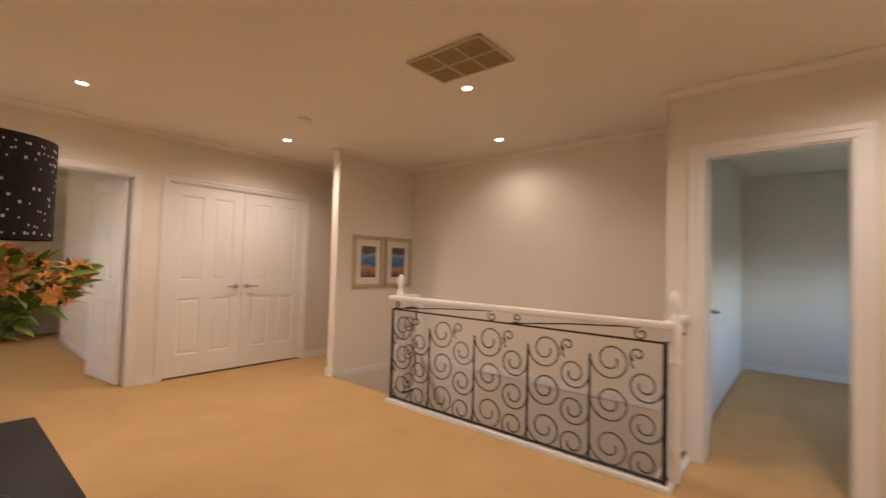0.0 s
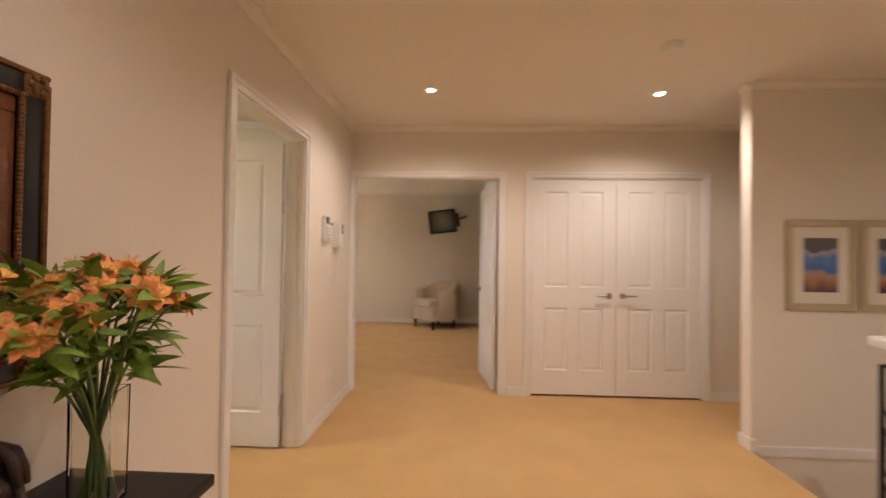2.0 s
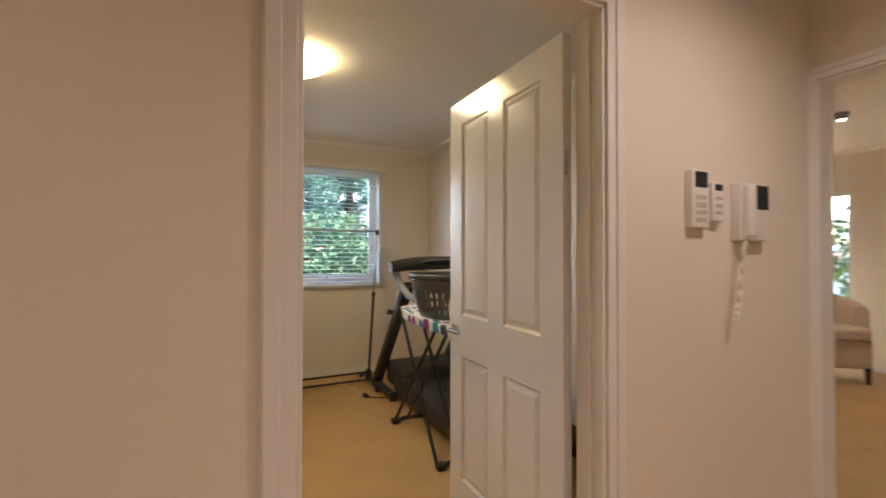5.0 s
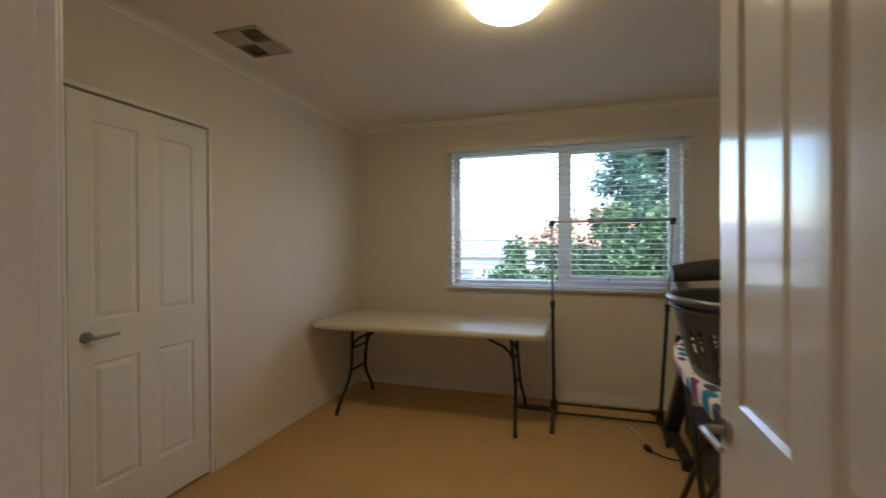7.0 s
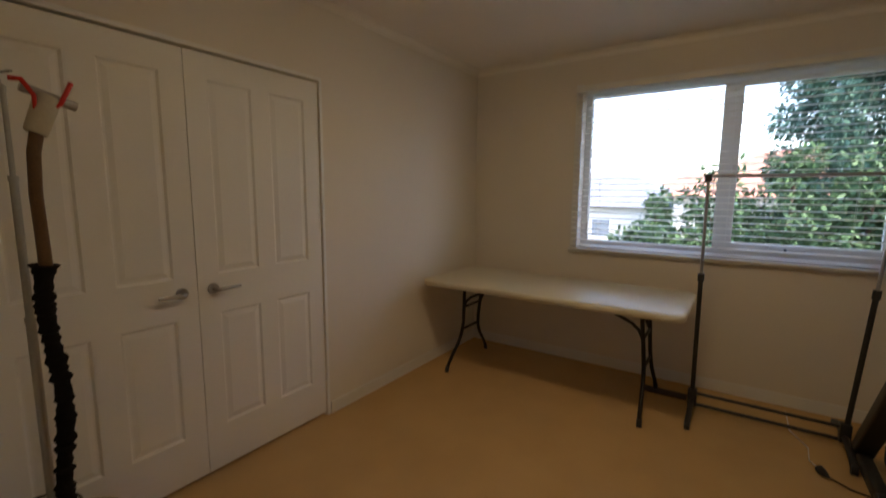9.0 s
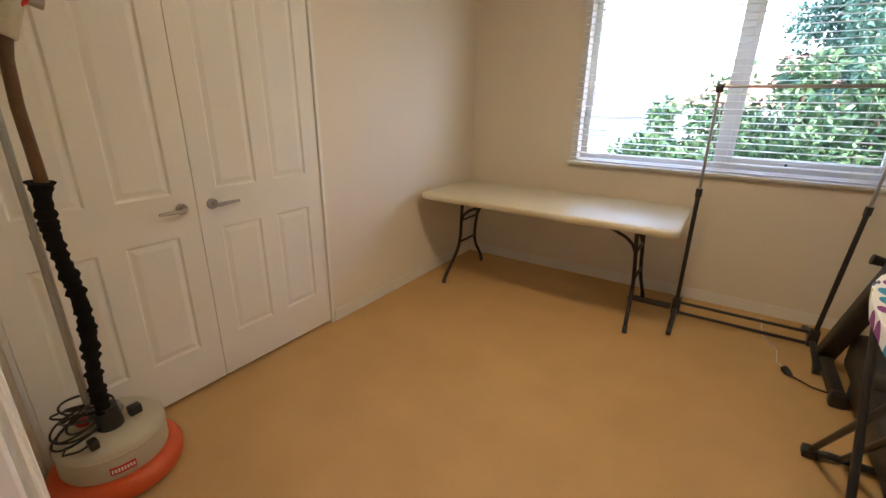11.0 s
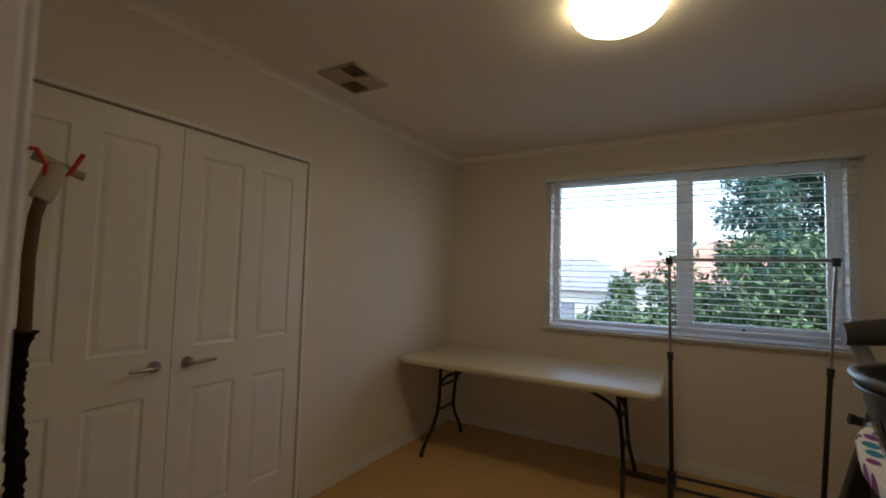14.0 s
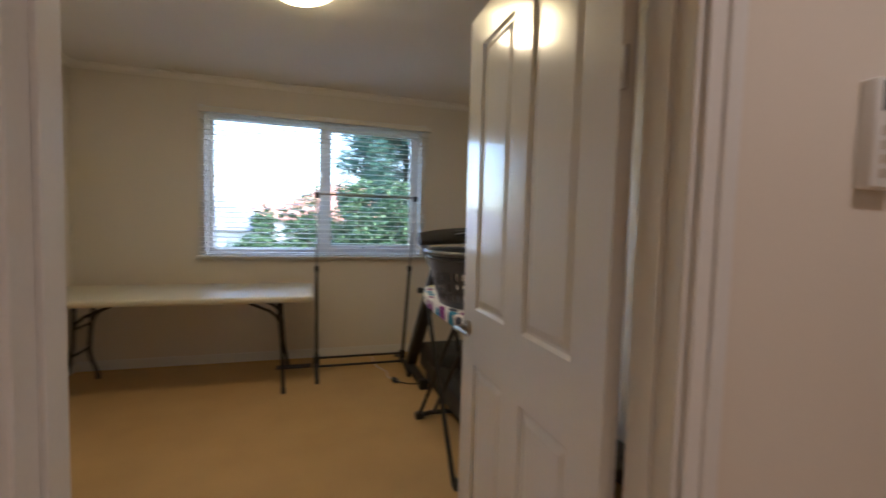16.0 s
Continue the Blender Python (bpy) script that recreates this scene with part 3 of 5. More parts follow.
newel(3.02, 3.487, 0.0, 1.165)
newel(3.04, 1.18, 0.03, 1.15, 0.95)
newel(3.27, 3.487, -0.36, 0.925)
# handrail falling with the stairs
bm = B()
tube(bm, [(3.29, 3.487, 0.42), (3.40, 3.487, 0.26), (3.72, 3.487, -0.28), (4.05, 3.487, -0.62)], 0.034, 10)
part("handrail", bm, M_TRIM, bal, "white stair handrail running down", 50)
for k in range(5):
    x0 = 3.06 + k * 0.245
    z = -0.18 * (k + 1)
    st = thing("stair_step", "beige carpeted stair step", "stair step", pose(0, 0, 0), "stairs", "structure")
    bm = B()
    box(bm, x0, x0 + 0.27, 3.50, 4.562, z - 0.17, z, 0.012, 3)
    part("tread", bm, M_CARPET, st)
bm = B()
box(bm, 4.2, HALL_E, 3.50, 4.562, -1.2, -1.07)
tagged(part("landing", bm, M_CARPET), "carpeted quarter landing", "landing", kind="structure")

# ---- hall pictures ----
M_GOLD = mat("champagne_frame", (0.50, 0.42, 0.28), 0.35, 0.5, var=0.10, scale=20, bump=0.1, bump_scale=60)
M_MATBOARD = mat("cream_mat_board", (0.74, 0.70, 0.60), 0.9, var=0.02, bump=0)


def seascape(name, seed):
    m = bpy.data.materials.new(name)
    m.use_nodes = True
    nt = m.node_tree
    b = nt.nodes["Principled BSDF"]
    b.inputs["Roughness"].default_value = 0.25
    co = nt.nodes.new("ShaderNodeTexCoord")
    sp = nt.nodes.new("ShaderNodeSeparateXYZ")
    nt.links.new(co.outputs["Generated"], sp.inputs[0])
    nz = nt.nodes.new("ShaderNodeTexNoise")
    nz.noise_dimensions = "4D"
    nz.inputs["Scale"].default_value, nz.inputs["W"].default_value, nz.inputs["Detail"].default_value = 3.2, seed, 4
    nt.links.new(co.outputs["Generated"], nz.inputs["Vector"])
    ad = nt.nodes.new("ShaderNodeMath")
    ad.operation = "MULTIPLY_ADD"
    ad.inputs[1].default_value = 0.45
    nt.links.new(nz.outputs["Fac"], ad.inputs[0])
    nt.links.new(sp.outputs["Z"], ad.inputs[2])
    r = nt.nodes.new("ShaderNodeValToRGB")
    e = r.color_ramp.elements
    e[0].position, e[0].color = 0.25, (0.10, 0.06, 0.09, 1)
    e[1].position, e[1].color = 1.2, (0.10, 0.16, 0.34, 1)
    for p, c in ((0.38, (0.30, 0.14, 0.08)), (0.55, (0.42, 0.28, 0.20)), (0.64, (0.05, 0.13, 0.38)), (0.85, (0.08, 0.20, 0.48)), (0.95, (0.38, 0.36, 0.34)), (1.0, (0.10, 0.09, 0.10))):
        q = e.new(min(p, 1))
        q.color = (*c, 1)
    nt.links.new(ad.outputs[0], r.inputs[0])
    nt.links.new(r.outputs[0], b.inputs["Base Color"])
    return m


for k, (x0, x1) in enumerate(((3.285, 3.745), (3.768, 4.235))):
    z0, z1 = 0.966, 1.585
    t = thing("framed_picture", "small blue seascape print, wide cream mat, champagne frame" if k == 0 else "blue coastal print with dark foliage, champagne frame", "picture", pose((x0 + x1) / 2, 4.562, z0), "stair pictures")
    w, h = (x1 - x0) / 2, z1 - z0
    for b in ((-w, w, 0, 0.048), (-w, w, h - 0.048, h)):
        bm = B()
        box(bm, b[0], b[1], -0.026, -0.001, b[2], b[3], 0.008, 3)
        part("frame_rail", bm, M_GOLD, t, "", 40)
    for b in ((-w, -w + 0.048), (w - 0.048, w)):
        bm = B()
        box(bm, b[0], b[1], -0.0255, -0.001, 0.04, h - 0.04, 0.008, 3)
        part("frame_rail", bm, M_GOLD, t, "", 40)
    bm = B()
    box(bm, -w + 0.044, w - 0.044, -0.012, -0.002, 0.044, h - 0.044)
    part("mat_board", bm, M_MATBOARD, t)
    bm = B()
    box(bm, -0.112, 0.112, -0.0145, -0.012, 0.125, h - 0.125)
    part("print", bm, seascape("seascape_print", 3.0 + 5 * k), t)

# ---- wall devices ----
def device(name, label, cat, y0, y1, z0, z1, d, screen=None, group=""):
    t = thing(name, label, cat, pose(0, (y0 + y1) / 2, z0), group)
    w, h = (y1 - y0) / 2, z1 - z0
    bm = B()
    box(bm, 0.0, d, -w, w, 0, h, 0.006, 3)
    part("housing", bm, M_WHITEPL, t, "", 40)
    if screen:
        bm = B()
        box(bm, d - 0.001, d + 0.002, screen[0] * w, screen[1] * w, screen[2] * h, screen[3] * h, 0.001)
        part("screen", bm, M_BLACK, t, "dark display")
    return t, w, h, d


dv = device("alarm_keypad", "white alarm keypad with dark display on the wall", "keypad", 4.755, 4.85, 1.40, 1.60, 0.030, (-0.7, 0.7, 0.70, 0.97))
for j in range(4):
    for i in range(3):
        bm = B()
        box(bm, dv[3] - 0.001, dv[3] + 0.002, -0.028 + i * 0.021, -0.014 + i * 0.021, 0.02 + j * 0.026, 0.036 + j * 0.026, 0.001)
        part("key", bm, M_VENT, dv[0])
dv = device("thermostat", "small white wall controller with dark display", "thermostat", 4.87, 4.94, 1.425, 1.565, 0.028, (-0.6, 0.6, 0.78, 0.95))
for j in range(3):
    bm = B()
    box(bm, 0.027, 0.030, -0.02, 0.02, 0.025 + j * 0.026, 0.037 + j * 0.026, 0.001)
    part("key", bm, M_VENT, dv[0])
dv = device("video_intercom", "white video intercom with handset and hanging cord", "intercom", 5.02, 5.20, 1.36, 1.575, 0.038, (0.0, 0.95, 0.55, 0.97))
bm = B()
box(bm, 0.036, 0.066, -0.085, -0.035, 0.01, 0.205, 0.012, 3)
part("handset", bm, M_WHITEPL, dv[0], "white telephone handset", 40)
bm = B()
pts = [(0.045 + 0.006 * math.cos(i * 1.3), -0.075 - 0.06 * math.sin(math.pi * i / 70) + 0.006 * math.sin(i * 1.3), 0.015 - 0.30 * math.sin(math.pi * i / 70)) for i in range(71)]
tube(bm, pts, 0.0035, 5)
part("cord", bm, M_WHITEPL, dv[0], "coiled white cord", 60)
so, w, h, d = device("light_switch", "white power outlet plate low on the wall", "outlet", 4.95, 5.03, 0.245, 0.36, 0.010)
bm = B()
box(bm, 0.009, 0.014, -0.012, 0.012, 0.04, 0.07, 0.002)
part("rocker", bm, M_WHITEPL, so)

L = new("spotlight_lamp", bpy.data.lights.new("spotlight_lamp", "SPOT"))
L.data.energy, L.data.spot_size, L.data.spot_blend, L.data.shadow_soft_size, L.data.color = DOWN_W * 1.0, radians(150), 0.9, 0.04, LAMP
L.matrix_world = look((-0.84, 8.08, CEIL - 0.08), (-0.84, 8.08, 0))

# ---- hall console and what stands on it ----
co = thing("console_table", "black lacquered console table with drawers against the wall", "console table", pose(0, 0, 0))
bm = B()
box(bm, 0.005, 0.42, 1.20, 2.655, 0.668, 0.70, 0.006, 3)
part("tabletop", bm, M_LACQUER, co, "glossy black top", 40)
bm = B()
box(bm, 0.015, 0.37, 1.27, 2.585, 0.50, 0.669, 0.003)
part("body", bm, M_LACQUER, co)
M_WALNUT = mat("dark_stained_wood", (0.05, 0.022, 0.010), 0.4, var=0.35, scale=14, bump=0.15, bump_scale=40)
for k in range(3):
    y0 = 1.29 + k * 0.43
    bm = B()
    box(bm, 0.365, 0.384, y0, y0 + 0.41, 0.515, 0.655, 0.005, 2)
    dw = part("drawer", bm, M_LACQUER, co, "", 40)
    bm = B()
    ball(bm, (0.396, y0 + 0.205, 0.585), 0.014)
    part("knob", bm, M_GOLD, dw, "brass knob", 60)
for x, y in ((0.05, 1.31), (0.345, 1.31), (0.05, 2.545), (0.345, 2.545)):
    bm = B()
    tube(bm, [(x, y, 0.51), (x, y, 0.45), (x, y, 0.3), (x, y, 0.1), (x, y, 0.03), (x, y, 0.0)], [0.034, 0.042, 0.028, 0.020, 0.026, 0.024], 14)
    part("leg", bm, M_WALNUT, co, "turned dark wooden leg", 50)

mi = thing("wall_mirror", "wall mirror in a black and antique gilt frame", "mirror", pose(0, 0, 0))
M_GILT = mat("worn_gilt", (0.16, 0.075, 0.025), 0.45, 0.5, var=0.45, scale=40, bump=0.6, bump_scale=70)
M_EBON = mat("ebonised_frame", (0.008, 0.008, 0.011), 0.3, var=0.3, bump=0.1)
MY0, MY1, MZ0, MZ1 = 1.50, 2.53, 0.985, 1.735
for b in ((MY0, MY1, MZ0, MZ0 + 0.060), (MY0, MY1, MZ1 - 0.060, MZ1), (MY0, MY0 + 0.060, MZ0 + 0.058, MZ1 - 0.058), (MY1 - 0.060, MY1, MZ0 + 0.058, MZ1 - 0.058)):
    bm = B()
    box(bm, 0.001, 0.040 - 0.001 * (b[1] - b[0] < 0.2), *b, 0.008, 3)
    part("frame_rail", bm, M_EBON, mi, "black frame rail", 40)
M_MAHOG = mat("mahogany_slip", (0.14, 0.045, 0.018), 0.35, var=0.35, scale=30, bump=0.12, bump_scale=60, coat=0.3)


def frame_run(nm, m0, m1, x0, x1, material, label):
    """Four mitred-looking runs of the mirror frame between the insets m0 and m1 from its outer edge."""
    for b in ((MY0 + m0, MY1 - m0, MZ0 + m0, MZ0 + m1), (MY0 + m0, MY1 - m0, MZ1 - m1, MZ1 - m0), (MY0 + m0, MY0 + m1, MZ0 + m1, MZ1 - m1), (MY1 - m1, MY1 - m0, MZ0 + m1, MZ1 - m1)):
        bm = B()
        box(bm, x0, x1, *b, 0.004, 2)
        part(nm, bm, material, mi, label, 40)


frame_run("slip", 0.070, 0.112, 0.002, 0.030, M_MAHOG, "polished red-brown wooden slip")
for b in ((MY0 + 0.052, MY1 - 0.052, MZ0 + 0.055, MZ0 + 0.071), (MY0 + 0.052, MY1 - 0.052, MZ1 - 0.071, MZ1 - 0.055), (MY0 + 0.055, MY0 + 0.071, MZ0 + 0.06, MZ1 - 0.06), (MY1 - 0.071, MY1 - 0.055, MZ0 + 0.06, MZ1 - 0.06)):
    bm = B()
    n = 60
    long_y = b[1] - b[0] > b[3] - b[2]
    for i in range(n):
        f = (i + 0.5) / n
        c = (0.036, b[0] + (b[1] - b[0]) * f, (b[2] + b[3]) / 2) if long_y else (0.036, (b[0] + b[1]) / 2, b[2] + (b[3] - b[2]) * f)
        ball(bm, c, 0.0085, 1, 1.3 if long_y else 0.9, 0.9 if long_y else 1.1, 8, 5)
    part("gilt_bead", bm, M_GILT, mi, "gilt beaded edge", 60, "stuff")
for y in (MY0 + 0.032, MY1 - 0.032):
    for z in (MZ0 + 0.032, MZ1 - 0.032):
        bm = B()
        box(bm, 0.001, 0.046, y - 0.032, y + 0.032, z - 0.032, z + 0.032, 0.010, 3)
        for q in range(6):
            a = q * math.pi / 3
            ball(bm, (0.046, y + 0.018 * math.cos(a), z + 0.018 * math.sin(a)), 0.010, 0.7, 1, 1, 8, 6)
        part("corner_ornament", bm, M_GILT, mi, "carved gilt corner", 50)
for b in ((MY0, MY1, MZ0 - 0.002, MZ0 + 0.012), (MY0, MY1, MZ1 - 0.012, MZ1 + 0.002), (MY0 - 0.002, MY0 + 0.012, MZ0 + 0.02, MZ1 - 0.02), (MY1 - 0.012, MY1 + 0.002, MZ0 + 0.02, MZ1 - 0.02)):
    bm = B()
    box(bm, 0.001, 0.047, *b, 0.005, 2)
    part("gilt_edge", bm, M_GILT, mi, "gilt outer edge", 40)
bm = B()
box(bm, 0.002, 0.012, MY0 + 0.07, MY1 - 0.07, MZ0 + 0.07, MZ1 - 0.07)
M_MIRROR = mat("mirror_silver", (0.82, 0.82, 0.80), 0.015, 1.0, var=0.01, bump=0)
part("glass", bm, M_MIRROR, mi, "mirror glass")

# lamp
la = thing("table_lamp", "table lamp with a black drum shade speckled with small cut-out lights", "table lamp", pose(0.222, 1.965, 0.70))
bm = B()
lathe(bm, [(0.075, 0), (0.078, 0.012), (0.06, 0.024), (0.02, 0.03), (0.012, 0.05), (0.012, 0.60), (0.016, 0.62), (0.016, 0.66), (0.004, 0.665)], 28)
part("base", bm, M_LACQUER, la, "slim black stem on a round foot", 40)
M_SHADE = mat("black_shade_fabric", (0.012, 0.011, 0.013), 0.8, var=0.25, scale=30, bump=0.2, bump_scale=300)
bm = B()
lathe(bm, [(0.120, 0.600), (0.120, 0.825), (0.116, 0.825), (0.116, 0.600), (0.120, 0.600)], 56)
bmesh.ops.delete(bm, geom=[f for f in bm.faces if len(f.verts) > 4], context="FACES")
part("shade", bm, M_SHADE, la, "black drum shade", 40)
rs = random.Random(7)
bm = B()
for band in range(13):
    zb = 0.613 + band * 0.016
    for k in range(120):
        a = 2 * math.pi * k / 120
        dens = 0.10 + 0.5 * max(0, noise.noise(Vector((math.cos(a) * 2.5, math.sin(a) * 2.5, band * 0.45)))) + (0.18 if band > 9 else 0)
        if rs.random() > dens:
            continue
        s = 0.0021 if rs.random() < 0.6 else 0.0033
        da = s / 0.13
        z = zb + rs.uniform(-0.002, 0.002)
        bm.faces.new([bm.verts.new((0.1212 * math.cos(a + u), 0.1212 * math.sin(a + u), z + v)) for u, v in ((-da, -s), (da, -s), (da, s), (-da, s))])
part("light_cutouts", bm, mat("pale_cutout_paper", (0.55, 0.55, 0.52), 0.7, var=0.25, scale=60, bump=0), la, "small pale square cut-outs", kind="stuff")

# vase with flowers
M_GLASS = glass("clear_glass", (0.97, 0.99, 0.98))
va = thing("glass_vase", "tall square clear glass vase on the console", "vase", pose(0.232, 2.488, 0.702, 0, 0, 14))
bm = B()
hw = 0.045


def ring_sq(bm, s, z):
    return [bm.verts.new((x * s, y * s, z)) for x, y in ((-1, -1), (1, -1), (1, 1), (-1, 1))]


seq = [ring_sq(bm, hw * 0.96, 0), ring_sq(bm, hw, 0.27), ring_sq(bm, hw - 0.005, 0.27), ring_sq(bm, hw * 0.96 - 0.006, 0.018)]
for a, b in zip(seq, seq[1:]):
    for k in range(4):
        bm.faces.new((a[k], a[(k + 1) % 4], b[(k + 1) % 4], b[k]))
bm.faces.new(seq[0][::-1])
bm.faces.new(seq[-1])
bmesh.ops.bevel(bm, geom=[e for e in bm.edges if abs(e.verts[0].co.z - e.verts[1].co.z) > 0.2], offset=0.003, segments=2, affect="EDGES")
vs = part("body", bm, M_GLASS, va, "", 35)

M_LEAF = mat("flower_leaf", (0.19, 0.31, 0.045), 0.45, var=0.35, scale=18, bump=0.15, bump_scale=60, obvar=0.35)
M_STEM = mat("flower_stem", (0.15, 0.23, 0.07), 0.5, var=0.25, bump=0)
M_PETAL = mat("orange_petal", (0.88, 0.37, 0.12), 0.55, var=0.35, scale=40, fine=160, bump=0.1, obvar=0.22)
M_PETAL2 = mat("yellow_petal", (0.90, 0.58, 0.14), 0.55, var=0.3, scale=60, bump=0.1, obvar=0.2)


def leaf_shape(bm, L, W, bend, m, fold=0.25):
    """A pointed leaf from the origin along +x, arching over by bend."""
    n = 7
    rows_ = []
    for i in range(n + 1):
        f = i / n
        a = bend * f
        x = L * (math.sin(a) / a if a else 1) * f if bend else L * f
        z = -L * f * (1 - math.cos(a)) / max(a, 1e-6) if bend else 0
        w = W * (math.sin(math.pi * min(1, f ** 0.8)) ** 0.8) * 0.5 + 0.0006
        rows_.append([bm.verts.new(m @ Vector((x, s * w, z + abs(s) * w * fold))) for s in (-1, 0, 1)])
    for a, b in zip(rows_, rows_[1:]):
        for k in range(2):
            bm.faces.new((a[k], a[k + 1], b[k + 1], b[k]))


leaf_data, blossom_data = [], []
for v in range(5):
    bm = B()
    leaf_shape(bm, 1.0, 0.21 + 0.035 * v, 0.3 + 0.22 * v, Matrix())
    o = part("leaf", bm, M_LEAF, None, "", 80)
    leaf_data.append(o.data)
    bpy.data.objects.remove(o)
for v in range(4):
    me = None
    bm = B()
    for k in range(6):
        m = Euler((0, radians(-38 - 8 * (k % 2)), 0)).to_matrix().to_4x4()
        m = Matrix.Rotation(k * math.pi / 3 + 0.15 * v, 4, "Z") @ m
        leaf_shape(bm, 0.034, 0.022 if k % 2 else 0.017, 0.9, m, 0.15)
    for k in range(5):
        a = k * 1.25
        tube(bm, [(0, 0, 0), (0.006 * math.cos(a), 0.006 * math.sin(a), 0.018), (0.012 * math.cos(a), 0.012 * math.sin(a), 0.028)], 0.0006, 4)
    bm.normal_update()
    o = part("blossom", bm, M_PETAL, None, "", 80)
    o.data.materials.append(M_PETAL2)
    for i, p in enumerate(o.data.polygons):
        if (i // 14) % 2 == 1 and i % 14 < 8:
            p.material_index = 1
    blossom_data.append(o.data)
    bpy.data.objects.remove(o)

bq = thing("flower_bouquet", "bouquet of orange alstroemeria with green leaves in the vase", "flowers", pose(0.232, 2.488, 0.722))
rf = random.Random(11)


def put(name, data, parent, m):
    ob = new(name, data)
    ob.parent = parent
    ob.matrix_basis = m
    return ob


for s in range(24):
    a = s * 2.4 + rf.uniform(-0.3, 0.3)
    rad = 0.215 * math.sqrt((s + 0.6) / 24) + rf.uniform(-0.015, 0.015)
    top = Vector((rad * math.cos(a) + 0.035, rad * math.sin(a) * 1.1 - 0.11, 0.525 - rad * 0.30 + rf.uniform(-0.05, 0.03)))
    b0 = Vector((-0.030 * math.cos(a), -0.030 * math.sin(a), 0.004))
    mid_ = Vector((top.x * 0.10, top.y * 0.10, 0.245))
    up_ = Vector((top.x * 0.50, top.y * 0.50, 0.38))
    bm = B()
    pts = []
    for i in range(13):
        f = i / 12
        pts.append(b0 * (1 - f) ** 3 + 3 * mid_ * f * (1 - f) ** 2 + 3 * up_ * f * f * (1 - f) + top * f ** 3)
    tube(bm, pts, [0.0042 - 0.0016 * i / 12 for i in range(13)], 6)
    part("stem", bm, M_STEM, bq, "", 60)
    for k in range(rf.choice((4, 5, 6, 6))):
        d = Vector((rf.gauss(0, 1), rf.gauss(0, 1), abs(rf.gauss(0.2, 0.6))))
        d = (d.normalized() * 0.6 + Vector((math.cos(a), math.sin(a), 0.25)) * 0.5).normalized()
        p = top + d * rf.uniform(0.014, 0.036) - Vector((0, 0, 0.008))
        q = d.to_track_quat("Z", "Y").to_matrix().to_4x4()
        sc = rf.uniform(0.75, 1.1)
        put("blossom", rf.choice(blossom_data), bq, Matrix.Translation(p) @ q @ Matrix.Rotation(rf.uniform(0, 6), 4, "Z") @ Matrix.Scale(sc, 4))
    for k in range(5):
        f = rf.uniform(0.55, 0.95)
        p = pts[min(12, int(f * 12))]
        az = a + rf.uniform(-1.5, 1.5)
        el = rf.uniform(-0.2, 1.0)
        L = rf.uniform(0.06, 0.105)
        m = Matrix.Translation(p) @ Matrix.Rotation(az, 4, "Z") @ Matrix.Rotation(-el, 4, "Y") @ Matrix.Rotation(rf.uniform(-0.8, 0.8), 4, "X") @ Matrix.Scale(L, 4)
        put("leaf", rf.choice(leaf_data), bq, m)
    for k in range(7):
        az = a + rf.uniform(-1.4, 1.4)
        m = Matrix.Translation(top + Vector((0, 0, rf.uniform(-0.035, 0.005)))) @ Matrix.Rotation(az, 4, "Z") @ Matrix.Rotation(-rf.uniform(0.15, 1.1), 4, "Y") @ Matrix.Rotation(rf.uniform(-0.9, 0.9), 4, "X") @ Matrix.Scale(rf.uniform(0.065, 0.115), 4)
        put("leaf", rf.choice(leaf_data), bq, m)
for k in range(26):
    az = rf.uniform(0, 6.28)
    p = Vector((0.05 * math.cos(az), 0.05 * math.sin(az), rf.uniform(0.26, 0.42)))
    m = Matrix.Translation(p) @ Matrix.Rotation(az, 4, "Z") @ Matrix.Rotation(-rf.uniform(-0.1, 0.8), 4, "Y") @ Matrix.Rotation(rf.uniform(-0.9, 0.9), 4, "X") @ Matrix.Scale(rf.uniform(0.09, 0.15), 4)
    put("leaf", rf.choice(leaf_data), bq, m)

# figurine with a shallow bowl
M_BRONZE = mat("dark_bronze", (0.045, 0.026, 0.020), 0.4, 0.3, var=0.5, scale=25, bump=0.4, bump_scale=60)
bm = B()
box(bm, -0.05, 0.06, -0.055, 0.055, 0, 0.012, 0.004)
lathe(bm, [(0.045, 0.012), (0.050, 0.03), (0.040, 0.06), (0.028, 0.085), (0.030, 0.11), (0.034, 0.135), (0.026, 0.155), (0.013, 0.165), (0.013, 0.178)], 18)
ball(bm, (0.004, 0, 0.198), 0.023, 0.95, 0.85, 1.15)
for q in range(7):
    a = radians(70 + q * 36)
    tube(bm, [(0.0, 0, 0.222), (0.022 * math.cos(a), 0.026 * math.sin(a), 0.205), (0.030 * math.cos(a) - 0.004, 0.036 * math.sin(a), 0.170), (0.034 * math.cos(a) - 0.006, 0.042 * math.sin(a), 0.140)], [0.010, 0.012, 0.011, 0.006], 7)
for s in (-1, 1):
    tube(bm, [(0, s * 0.032, 0.145), (0.016, s * 0.052, 0.105), (0.050, s * 0.034, 0.118)], [0.011, 0.009, 0.007], 8)
    tube(bm, [(0.0, s * 0.03, 0.035), (0.055, s * 0.042, 0.055), (0.045, s * 0.046, 0.016)], [0.018, 0.016, 0.011], 8)
fg = part("figurine", bm, M_BRONZE, None, "", 60)
fg.matrix_basis = pose(0.20, 2.29, 0.702, 0, 0, -70)
tagged(fg, "small dark carved seated figurine on the console", "figurine")
bm = B()
lathe(bm, [(0.012, 0), (0.02, 0.004), (0.045, 0.012), (0.058, 0.022), (0.055, 0.022), (0.042, 0.015), (0.002, 0.008)], 24)
bw = part("bowl", bm, mat("aged_brass", (0.42, 0.27, 0.08), 0.4, 0.7, var=0.3, scale=30, bump=0.2), None, "", 50)
